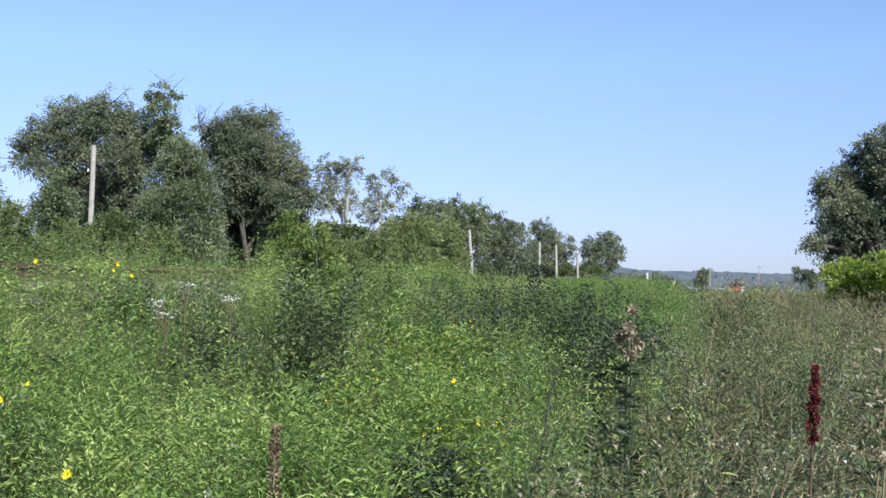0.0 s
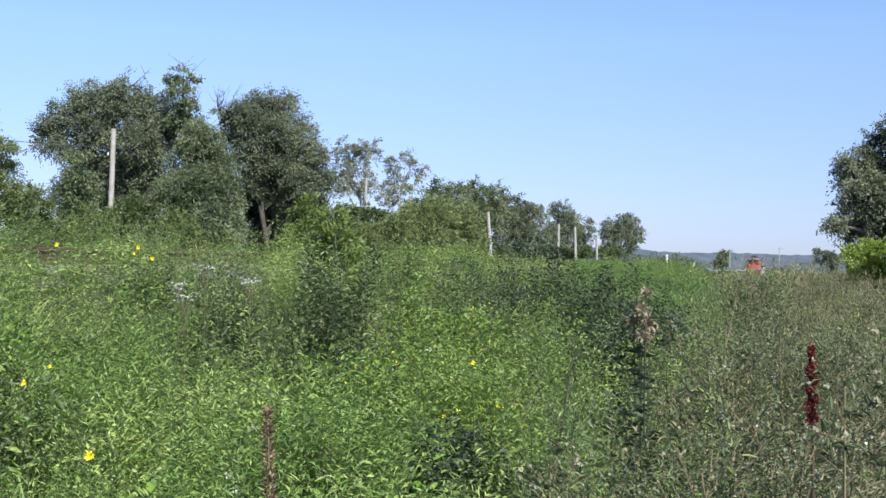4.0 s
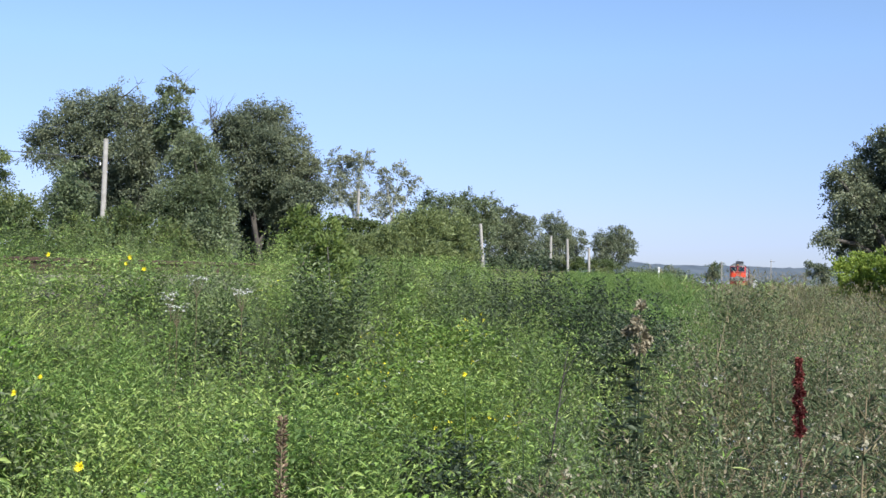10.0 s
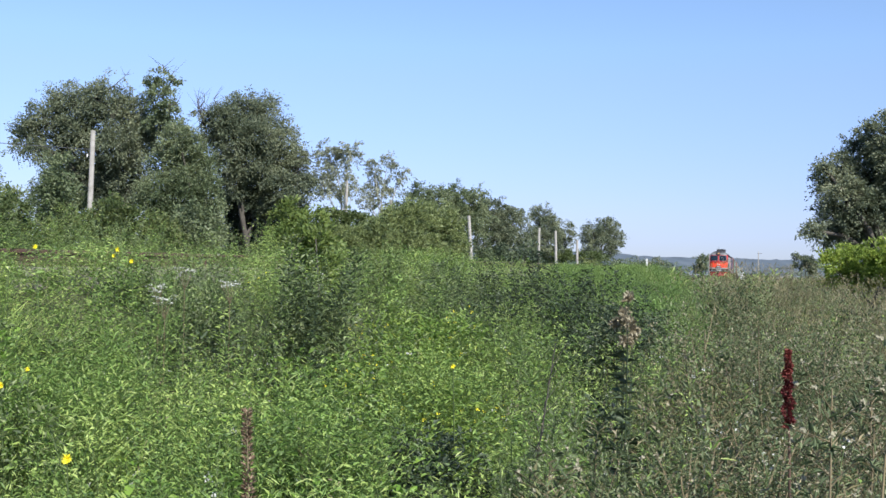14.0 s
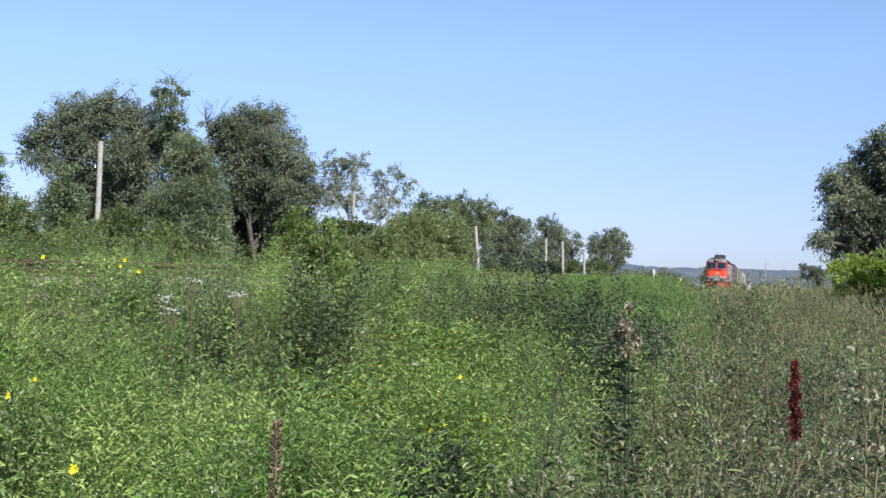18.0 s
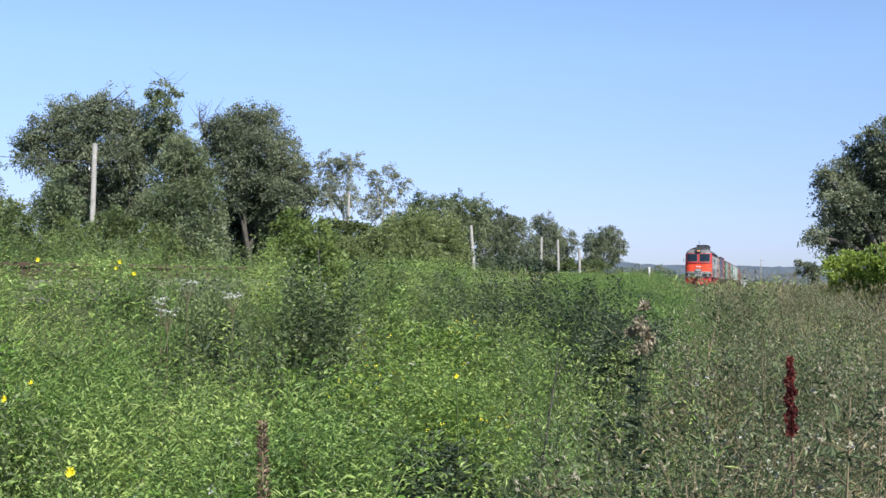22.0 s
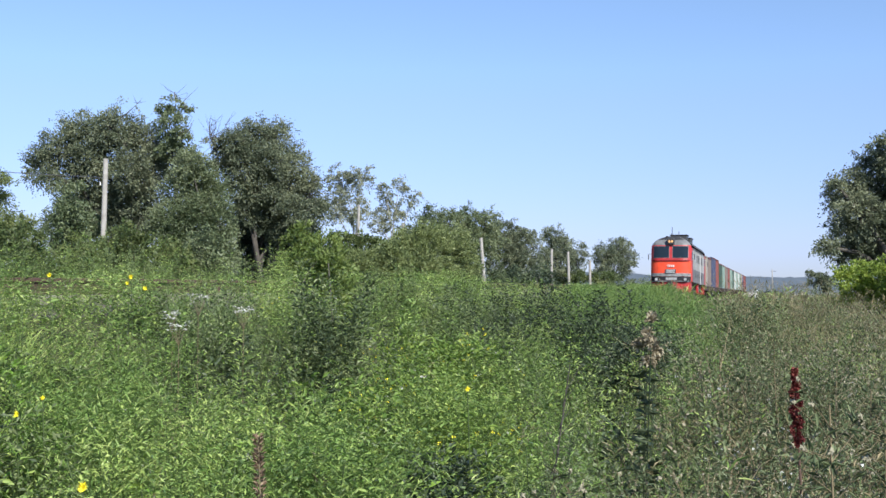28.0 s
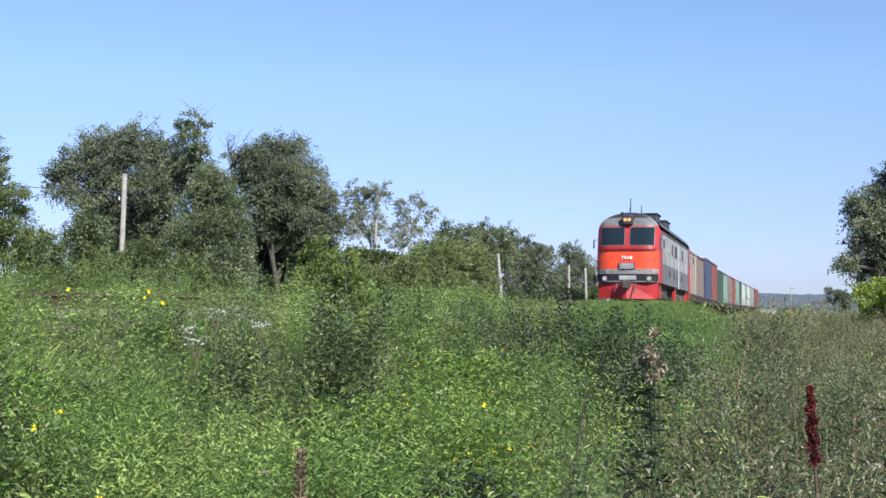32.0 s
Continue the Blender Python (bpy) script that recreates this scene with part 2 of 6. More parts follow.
    def tube(self, pts, radii, slot, sides=7):
        """A round tapered limb through the points."""
        pts = np.asarray(pts, float)
        k = len(pts)
        t = unit(np.gradient(pts, axis=0))
        s = unit(np.cross(t, np.array([0.31, 0.95, 0.05])))
        u = np.cross(s, t)
        a = np.arange(sides) * 2 * math.pi / sides
        V = pts[:, None] + np.asarray(radii)[:, None, None] * (np.cos(a)[None, :, None] * s[:, None] + np.sin(a)[None, :, None] * u[:, None])
        T = []
        for i in range(k - 1):
            for j in range(sides):
                p, q = i * sides + j, i * sides + (j + 1) % sides
                T += [(p, q, q + sides), (p, q + sides, p + sides)]
        self.add(V, np.array(T), slot)

    def arrays(self):
        return np.concatenate(self.V), np.concatenate(self.T), np.concatenate(self.M)

    def mesh(self, name, mats, smooth=False):
        return mesh_from(name, *self.arrays()[:2], mats, self.arrays()[2], smooth)


def thing(name, x=0.0, y=0.0, z=0.0, rz=0.0, **tags):
    ob = new(name)
    ob.empty_display_size = 0.2
    ob.matrix_world = pose(x, y, z, 0, 0, rz)
    return tagged(ob, **tags)


def under(ob, parent, label=""):
    ob.parent = parent
    if label:
        ob["label"] = label
    return ob


# ---------------------------------------------------------------- lie of the land
# The track is straight: s runs along it away from the camera, q square to it, positive on the camera's side.
AX, AY = 0.2768, 0.9609
ORIGIN_X = -8.54
PROFILE_Y = [-200, 0, 13, 55, 70, 87, 107, 125, 156, 203, 258, 305, 420, 700]
PROFILE_Z = [1.75, 1.72, 1.70, 1.70, 1.30, 0.98, 0.65, 0.50, 0.28, 0.02, -0.5, -2.4, -4.6, -6.5]


def rail_z(s):
    return np.interp(np.asarray(s) / 1.0406, PROFILE_Y, PROFILE_Z)


def to_sq(x, y):
    return (x - ORIGIN_X) * AX + y * AY, (x - ORIGIN_X) * AY - y * AX


def to_xy(s, q):
    return ORIGIN_X + s * AX + q * AY, s * AY - q * AX


def wave(x, y):
    return 0.07 * np.sin(x * 0.7 + 1.3) * np.cos(y * 0.45) + 0.05 * np.sin(x * 1.9 + y * 1.3)


def ground_z(x, y):
    x, y = np.asarray(x, float), np.asarray(y, float)
    s, q = to_sq(x, y)
    r = rail_z(s)
    flat = np.minimum(0.0, r - 1.62) + wave(x, y) - np.clip(np.hypot(x, y) - 900, 0, 4000) * 0.004
    bank = r - 0.36 - np.clip(np.abs(q) - 1.75, 0, None) / np.where(q > 0, 1.75, 3.2)
    bank = bank + 0.4 * wave(x * 1.7, y * 1.7) * (np.abs(q) > 1.8)
    return np.maximum(flat, bank)


def build_ground():
    near = np.arange(-9, 16.01, 0.45)
    qs = np.concatenate([-9 - 0.6 * 1.16 ** np.arange(54)[::-1], near, 16 + 0.6 * 1.16 ** np.arange(54)])
    ss = np.concatenate([-12 - 1.0 * 1.18 ** np.arange(46)[::-1], np.arange(-12, 110, 1.2), 110 + 1.6 * 1.12 ** np.arange(66)])
    S, Q = np.meshgrid(ss, qs, indexing="ij")
    X, Y = to_xy(S, Q)
    Z = ground_z(X, Y)
    V = np.stack([X, Y, Z], -1).reshape(-1, 3)
    a = (np.arange(len(ss) - 1)[:, None] * len(qs) + np.arange(len(qs) - 1)).ravel()
    T = np.concatenate([np.stack([a, a + len(qs), a + len(qs) + 1], 1), np.stack([a, a + len(qs) + 1, a + 1], 1)])
    ob = new("ground", mesh_from("ground", V, T[:, ::-1], [SOIL], smooth=True))
    tagged(ob, "weedy soil rising to a low railway embankment", "ground", kind="structure")


build_ground()


# ---------------------------------------------------------------- wild plants
def proto_weed(rng, h=0.85, pairs=11, leaf=0.085, lean=0.1, branch=3):
    """Leafy upright weed: stem 0, leaves 1."""
    sp = Sprays()
    top = np.array([rng.normal() * lean, rng.normal() * lean, h])
    sp.stems(np.zeros((1, 3)), top[None], 0.005, 0.002, 0)
    ends = [(np.zeros(3), top)]
    for i in range(branch):
        f = rng.uniform(0.3, 0.7)
        a = rng.uniform(0, 6.28)
        e = top * f + np.array([math.cos(a) * 0.14, math.sin(a) * 0.14, h * rng.uniform(0.2, 0.38)])
        sp.strips((top * f)[None], e[None], 0.003, 0)
        ends.append((top * f, e))
    for a0, e in ends:
        n = pairs * 2 if a0[2] == 0 else pairs
        f = np.linspace(0.22, 1.0, n) + rng.normal(size=n) * 0.02
        P = a0 + (e - a0) * f[:, None]
        a = np.arange(n) * 2.4 + rng.uniform(0, 6)
        D = np.stack([np.cos(a), np.sin(a), rng.uniform(-0.35, 0.7, n)], 1)
        L = leaf * rng.uniform(0.6, 1.2, n) * (1.15 - 0.45 * f)
        sp.leaves(P, D, L, L * rng.uniform(0.22, 0.40, n), 1, rng)
    return sp.arrays()


def proto_broad(rng, h=0.5, n=20, leaf=0.048):
    sp = Sprays()
    a = rng.uniform(0, 6.28, n)
    r = rng.uniform(0.05, 0.2, n)
    P = np.stack([np.cos(a) * r, np.sin(a) * r, h * rng.uniform(0.45, 1.0, n)], 1)
    sp.stems(np.zeros((n, 3)), P, 0.005, 0.003, 0)
    D = np.stack([np.cos(a), np.sin(a), rng.uniform(-0.2, 0.7, n)], 1)
    L = leaf * rng.uniform(0.6, 1.2, n)
    sp.ovate(P, D, L, L * 0.52, 1, rng)
    return sp.arrays()


def proto_grass(rng, h=0.7, n=18, width=0.008, spread=0.07, seeds=0):
    sp = Sprays()
    P = np.stack([rng.normal(size=n) * spread, rng.normal(size=n) * spread, np.zeros(n)], 1)
    D = np.stack([rng.normal(size=n) * 0.3, rng.normal(size=n) * 0.3, np.ones(n)], 1)
    sp.blades(P, D, h * rng.uniform(0.55, 1.15, n), width * rng.uniform(0.7, 1.3, n), 1, rng, rng.uniform(0.2, 0.75, n))
    for i in range(seeds):
        b = np.array([rng.normal() * spread, rng.normal() * spread, 0])
        e = b + np.array([rng.normal() * 0.12, rng.normal() * 0.12, h * rng.uniform(1.05, 1.35)])
        sp.stems(b[None], e[None], 0.0025, 0.001, 0)
        m = 14
        f = rng.uniform(0.78, 1.0, m)
        a = rng.uniform(0, 6.28, m)
        sp.leaves(b + (e - b) * f[:, None], np.stack([np.cos(a) * 0.6, np.sin(a) * 0.6, np.ones(m)], 1), 0.045, 0.010, 2, rng)
    return sp.arrays()


def proto_worm(rng, h=1.0, twigs=16, per=30, seeds=0.22, leaf=0.026, width=0.0065):
    """Wormwood: many upright twigs with small narrow grey leaves and seed heads (slot 2)."""
    sp = Sprays()
    top = np.array([rng.normal() * 0.1, rng.normal() * 0.1, h])
    sp.stems(np.zeros((1, 3)), top[None], 0.005, 0.002, 0)
    for i in range(twigs):
        f = rng.uniform(0.3, 0.97)
        a = rng.uniform(0, 6.28)
        l = h * rng.uniform(0.12, 0.34)
        e = top * f + np.array([math.cos(a) * l * 0.5, math.sin(a) * l * 0.5, l])
        sp.strips((top * f)[None], e[None], 0.0022, 0)
        k = rng.uniform(0.05, 1.05, per)
        ang = rng.uniform(0, 6.28, per)
        D = np.stack([np.cos(ang), np.sin(ang), rng.uniform(-0.2, 1.0, per)], 1)
        P = top * f + (e - top * f) * k[:, None]
        is_seed = rng.uniform(size=per) < seeds
        if (~is_seed).any():
            sp.leaves(P[~is_seed], D[~is_seed], leaf * rng.uniform(0.55, 1.35, (~is_seed).sum()), width, 1, rng)
        if is_seed.any():
            sp.leaves(P[is_seed], D[is_seed], width * 1.9, width * 1.2, 2, rng)
    return sp.arrays()


def proto_plume(rng, h=0.85, stalks=6, per=14, leaf=0.03, width=0.008):
    """Several upright wands from one root, leafy all the way up, finer and paler to the tip."""
    sp = Sprays()
    for i in range(stalks):
        foot = np.array([rng.normal() * 0.035, rng.normal() * 0.035, 0])
        tip = foot + np.array([rng.normal() * 0.11, rng.normal() * 0.11, h * rng.uniform(0.65, 1.05)])
        sp.strips(foot[None], tip[None], 0.002, 0)
        f = rng.uniform(0.25, 1.0, per * 2) ** 0.7
        a = np.arange(per * 2) * 2.4 + rng.uniform(0, 6)
        P = foot + (tip - foot) * f[:, None] + np.stack([np.cos(a), np.sin(a), 0 * a], 1) * (0.022 * (1.2 - f))[:, None]
        D = np.stack([np.cos(a), np.sin(a), 0.3 + 1.4 * f + rng.normal(size=per * 2) * 0.3], 1)
        L = leaf * rng.uniform(0.7, 1.3, per * 2) * (1.35 - 0.7 * f)
        seed = (f > 0.8) & (rng.uniform(size=per * 2) < 0.25)
        sp.leaves(P[~seed], D[~seed], L[~seed], width * rng.uniform(0.7, 1.2, (~seed).sum()), 1, rng)
        if seed.any():
            sp.leaves(P[seed], D[seed], L[seed] * 0.6, width * 1.3, 2, rng)
    return sp.arrays()


def proto_specks(rng, h=0.85):
    sp = Sprays()
    n = rng.integers(2, 5)
    e = np.stack([rng.normal(size=n) * 0.08, rng.normal(size=n) * 0.08, h * rng.uniform(0.85, 1.05, n)], 1)
    sp.stems(np.zeros((n, 3)), e, 0.003, 0.0015, 0)
    for p in e:
        sp.leaves(p + rng.normal(size=(5, 3)) * 0.006, rng.normal(size=(5, 3)) + np.array([0, -0.3, 0.6]), 0.011, 0.009, 1, rng)
    return sp.arrays()


def scramble(i, j, k):
    v = np.sin(i * 127.1 + j * 311.7 + k * 74.7) * 43758.5453
    return v - np.floor(v)


def tufts(x, y, size):
    """The tuft in which a plant stands: three chance values of the tuft, and how far from its middle the plant is (0 to 1)."""
    gi, gj = np.floor(x / size), np.floor(y / size)
    best, bi, bj = np.full(len(x), 9e9), gi.copy(), gj.copy()
    for di in (-1, 0, 1):
        for dj in (-1, 0, 1):
            i, j = gi + di, gj + dj
            d = np.hypot((i + scramble(i, j, 1)) * size - x, (j + scramble(i, j, 2)) * size - y)
            near = d < best
            best[near], bi[near], bj[near] = d[near], i[near], j[near]
    return scramble(bi, bj, 3), scramble(bi, bj, 4), scramble(bi, bj, 5), np.clip(best / size, 0, 1)


def among(rng, size, low, high, stray=0.18):
    """Keeps a kind of plant to its own tufts, but for some strays."""
    def keep(x, y):
        kind = tufts(x, y, size)[0]
        return ((kind >= low) & (kind < high)) | (rng.uniform(size=len(x)) < stray)
    return keep


def scatter(name, protos, x, y, mats, rng, size=(0.8, 1.2), tilt=0.12, z=None, tuft=0.0, **tags):
    """One object of many plants, each a turned and scaled copy of a pattern's arrays."""
    if tuft:
        gap = tufts(x, y, tuft)[3] < 0.46 + 0.22 * rng.uniform(size=len(x))
        x, y = x[gap], y[gap]
    n = len(x)
    gz = ground_z(x, y) if z is None else z
    a, k = rng.uniform(0, 6.28, n), rng.uniform(*size, n)
    tx, ty = rng.normal(size=n) * tilt, rng.normal(size=n) * tilt
    pick = rng.integers(0, len(protos), n)
    tall = np.array([p[0][:, 2].max() for p in protos])[pick]
    _, q = to_sq(x, y)
    u = x / np.maximum(y, 1.0)
    crest = np.interp(u, [-0.5, -0.40, -0.396, -0.350, -0.340, -0.265, -0.257, -0.232, -0.225, -0.19, -0.182, -0.167, -0.155, -0.12, 0.0, 0.03, 0.1, 0.15, 0.18, 0.205, 0.26],
                      [1.73, 1.73, 1.62, 1.62, 1.74, 1.74, 1.66, 1.66, 1.75, 1.75, 1.68, 1.68, 1.80, 1.85, 1.88, 1.72, 1.68, 1.66, 1.77, 1.86, 1.86])
    room = np.where((q > 0) & (q < 9), crest + rng.normal(size=n) * 0.07 - gz, 9.0)
    brim = np.interp(u, [0.1, 0.18, 0.2, 0.32, 0.36, 0.5], [1.5, 1.5, 1.46, 1.46, 1.58, 1.75]) + rng.normal(size=n) * 0.05 - np.clip(y - 45, 0, 200) * 0.01
    room = np.where((q >= 9) & (y > 6) & (y < 120), np.maximum(brim - gz, 0.3), room)
    low = np.interp(y, [2.0, 3.2, 4.5, 6.5], [0.70, 0.80, 1.0, 1.22]) + 0.32 * np.clip(u * 7 - 0.7, 0, 1)
    room = np.where(y < 6.5, np.minimum(room, low + rng.normal(size=n) * 0.05), room)
    swell = 1.0 + 0.3 * np.sin(x * 2.3 + 0.6 * y) * np.cos(y * 1.1 - x) + 0.16 * np.sin(x * 5.1 - y * 2.7)
    if tuft:
        _, tall_tuft, bearing, off = tufts(x, y, tuft)
        swell = swell * (0.66 + 0.7 * tall_tuft) * (1.3 - 0.85 * off)
        tx, ty = tx + 0.26 * np.cos(bearing * 6.28), ty + 0.26 * np.sin(bearing * 6.28)
    k = np.minimum(k * swell, 1.4)
    kz = np.clip(np.minimum(k, room / tall), 0.3, None)
    VV, TT, MM, base = [], [], [], 0
    for i, (V, T, M) in enumerate(protos):
        w = np.where(pick == i)[0]
        if not len(w):
            continue
        c, s = np.cos(a[w])[:, None], np.sin(a[w])[:, None]
        px, py, pz = V[:, 0] * k[w][:, None], V[:, 1] * k[w][:, None], V[:, 2] * kz[w][:, None]
        X = px * c - py * s + pz * tx[w][:, None] + x[w][:, None]
        Y = px * s + py * c + pz * ty[w][:, None] + y[w][:, None]
        Z = pz + gz[w][:, None] - 0.02
        VV.append(np.stack([X, Y, Z], -1).reshape(-1, 3))
        TT.append((T[None] + (np.arange(len(w)) * len(V))[:, None, None]).reshape(-1, 3) + base)
        MM.append(np.tile(M, len(w)))
        base += len(w) * len(V)
    ob = new(name, mesh_from(name, np.concatenate(VV), np.concatenate(TT), mats, np.concatenate(MM)))
    return tagged(ob, kind="stuff", **tags)


def wedge(rng, n, near, far, left, right, keep=None):
    """Random places between two distances and two slants from the camera's spot, evenly by area."""
    y = np.sqrt(rng.uniform(near * near, far * far, n))
    x = y * rng.uniform(left, right, n)
    s, q = to_sq(x, y)
    ok = np.abs(q) > 1.55
    if keep is not None:
        ok &= keep(x, y, s, q)
    return x[ok], y[ok]


def bare(x, y, spots):
    ok = np.ones(len(x), bool)
    for cx, cy, r in spots:
        ok &= np.hypot(x - cx, (y - cy) * 0.8) > r
    return ok


HOLLOWS = [(0.1, 5.2, 0.32), (0.16, 4.7, 0.28), (0.8, 18.0, 0.4), (2.25, 13.2, 0.4), (1.7, 16.4, 0.55), (2.0, 14.5, 0.6), (1.95, 12.5, 0.42), (1.86, 11.1, 0.32), (0.45, 16.3, 0.3), (0.57, 15.5, 0.28), (1.25, 17.5, 0.4), (-1.18, 10.3, 0.5), (-1.1, 9.3, 0.35), (-1.05, 9.7, 0.25), (-0.9, 9.0, 0.3), (-0.7, 8.2, 0.25), (-0.45, 7.4, 0.25), (0.0, 6.2, 0.52), (0.1, 5.75, 0.4), (0.5, 9.5, 0.45), (-1.25, 9.6, 0.35), (-2.0, 10.5, 0.4), (0.95, 7.6, 0.35)]


def patchy(x, y, k, cut):
    v = np.sin(x * k + 0.7) * np.cos(y * k * 0.6 + x * 0.35) + 0.5 * np.sin(x * k * 2.3 + y * k)
    return v > cut


def dry_side(x, y):
    """Where the grey dry growth takes over: the flat ground away from the bank."""
    return x - 0.26 * y + 0.6 + 0.2 * np.sin(y * 1.1)


def proto_leafy(rng, h=0.8, n=40, leaf=0.055, width=0.018, r=0.12, up=0.4, seeds=0, low=0.2, round_leaf=False):
    """A leafy plant: leaves at all heights round a stem; pale seeds near the top in slot 2."""
    sp = Sprays()
    lean = np.array([rng.normal() * 0.08, rng.normal() * 0.08, 1.0])
    sp.strips(np.zeros((1, 3)), (lean * h)[None], 0.0025, 0)
    for m, slot in ((n, 1), (seeds, 2)):
        if not m:
            continue
        f = rng.uniform(low if slot == 1 else 0.6, 1.0, m) ** 0.75
        a = rng.uniform(0, 6.28, m)
        rad = r * np.sqrt(rng.uniform(0, 1, m)) * (1.25 - 0.75 * f)
        P = lean * (h * f)[:, None] + np.stack([np.cos(a) * rad, np.sin(a) * rad, 0 * a], 1)
        b = a + rng.normal(size=m) * 0.9
        D = np.stack([np.cos(b), np.sin(b), up + rng.normal(size=m) * 0.45], 1)
        k = leaf * rng.uniform(0.6, 1.3, m)
        if slot == 1:
            (sp.ovate if round_leaf else sp.leaves)(P, D, k, width * rng.uniform(0.7, 1.3, m), 1, rng, 0.25)
        else:
            sp.leaves(P, D, k * 0.45, width * 0.9, 2, rng, 0.25)
    return sp.arrays()


def build_meadow():
    rng = np.random.default_rng(5)
    pick = lambda k, **kw: [proto_leafy(rng, h=rng.uniform(0.85, 1.15) * kw["h"], **{a: b for a, b in kw.items() if a != "h"}) for i in range(k)]
    weeds = [proto_weed(rng, rng.uniform(0.65, 0.9), 18, 0.024, branch=4) for i in range(6)]
    leafy = pick(7, h=0.75, n=104, leaf=0.024, width=0.009, r=0.13, up=0.6)
    nettle = pick(6, h=0.8, n=72, leaf=0.023, width=0.0135, r=0.10, up=0.1, round_leaf=True)
    bladed = pick(6, h=0.75, n=50, leaf=0.042, width=0.0045, r=0.1, up=0.8)
    bank = pick(8, h=0.75, n=54, leaf=0.040, width=0.0145, r=0.15, up=0.4)
    grass = [proto_grass(rng, rng.uniform(0.55, 0.8), 12, 0.008) for i in range(5)]
    broad = [proto_broad(rng, rng.uniform(0.4, 0.6)) for i in range(4)]
    worm = [proto_worm(rng, rng.uniform(0.65, 0.9), 12, 28, 0.12, 0.018, 0.0047) for i in range(6)]
    silver = [proto_worm(rng, rng.uniform(0.65, 0.9), 12, 26, 0.1, 0.018, 0.0047) for i in range(6)]
    silver_mid = [proto_plume(rng, rng.uniform(0.7, 0.9), 5, 18, 0.021, 0.0055) for i in range(7)]
    plumes = [proto_plume(rng, rng.uniform(0.75, 0.95), 6, 15, 0.032, 0.0085) for i in range(8)]
    worm_far = pick(7, h=0.95, n=60, leaf=0.040, width=0.011, r=0.22, up=1.6, seeds=14)
    wormseed = [proto_worm(rng, rng.uniform(0.7, 1.0), 12, 20, 0.6) for i in range(4)]
    clover = pick(5, h=0.75, n=36, leaf=0.042, width=0.018, r=0.15, up=0.4)
    lushes = pick(7, h=0.8, n=32, leaf=0.085, width=0.011, r=0.18, up=1.5)
    straw = pick(7, h=1.15, n=38, leaf=0.065, width=0.008, r=0.2, up=2.2, seeds=22)
    faraway = pick(7, h=1.2, n=18, leaf=0.30, width=0.05, r=0.35, up=0.9, seeds=4)

    green = lambda x, y, s, q: (dry_side(x, y) < rng.normal(size=len(x)) * 0.3) & bare(x, y, HOLLOWS)
    grey = lambda x, y, s, q: dry_side(x, y) > rng.normal(size=len(x)) * 0.3
    # close meadow: each tuft is mostly one kind
    own = lambda size, low, high, stray=0.18: (lambda x, y, s, q: green(x, y, s, q) & among(rng, size, low, high, stray)(x, y))
    x, y = wedge(rng, 3600, 2.2, 9, -0.5, 0.46, own(0.42, 0.0, 0.2))
    scatter("weed_meadow", weeds, x, y, [STEM, WEED], rng, tuft=0.42, label="green leafy weeds packed closely on the bank", category="weeds")
    x, y = wedge(rng, 6200, 2.2, 9, -0.5, 0.46, own(0.42, 0.2, 0.45, 0.25))
    scatter("small_leaved_meadow", leafy, x, y, [STEM, WEED], rng, tuft=0.42, label="green small-leaved weeds between taller plants", category="weeds")
    x, y = wedge(rng, 2200, 2.6, 9, -0.5, 0.46, own(0.42, 0.45, 0.58, 0.06))
    scatter("nettle_meadow", nettle, x, y, [STEM, WEED], rng, tuft=0.42, label="nettle-like broad green weeds in patches", category="weeds")
    x, y = wedge(rng, 6000, 2.4, 9, -0.5, 0.46, own(0.42, 0.6, 0.8))
    scatter("bladed_meadow", bladed, x, y, [STEM, GRASS], rng, tuft=0.42, label="narrow-leaved green plants among the weeds", category="weeds")
    x, y = wedge(rng, 4600, 2.9, 9, -0.5, 0.46, own(0.42, 0.78, 0.94))
    scatter("meadow_grass", grass, x, y, [STEM, GRASS], rng, tuft=0.42, label="long green grass bowing over among weeds", category="grass")
    x, y = wedge(rng, 1700, 2.9, 7, -0.5, 0.05, own(0.42, 0.9, 1.0, 0.12))
    scatter("broad_leaf_weeds", broad, x, y, [STEM, BROAD], rng, (0.85, 1.3), tuft=0.42, label="bright green broad-leaved weeds low in the grass", category="weeds")
    # bank further on
    x, y = wedge(rng, 8800, 9, 24, -0.46, 0.42, own(0.75, 0.0, 0.45, 0.35))
    scatter("bank_weeds", bank, x, y, [STEM, WEED], rng, (0.75, 1.2), tuft=0.75, label="green weeds covering the embankment slope", category="weeds")
    x, y = wedge(rng, 4200, 9, 22, -0.46, 0.42, own(0.75, 0.45, 0.7, 0.05))
    scatter("grey_bank_weeds", plumes, x, y, [STEM, PLUMELEAF, PLUMELEAF], rng, (0.95, 1.35), tuft=0.75, label="greyer mugwort on the embankment slope", category="weeds")
    x, y = wedge(rng, 5200, 9, 20, -0.46, 0.42, own(0.75, 0.7, 1.0, 0.1))
    scatter("bank_grass", bladed, x, y, [STEM, GRASS], rng, (0.9, 1.3), tuft=0.75, label="grassy growth on the embankment", category="grass")
    x, y = wedge(rng, 1900, 6.5, 13, -0.15, 0.06, lambda x, y, s, q: green(x, y, s, q) & (np.hypot((x + 0.42) / 0.75, (y - 9.8) / 2.8) < 1 + 0.25 * rng.normal(size=len(x))))
    scatter("yellow_clover", clover, x, y, [STEM, YELLOWISH], rng, (0.9, 1.25), tuft=0.6, label="yellow-green flowering clover in a broad patch", category="clover")
    s0, q0 = rng.uniform(8, 78, 2300), rng.uniform(1.3, 3.3, 2300)
    x, y = to_xy(s0, q0)
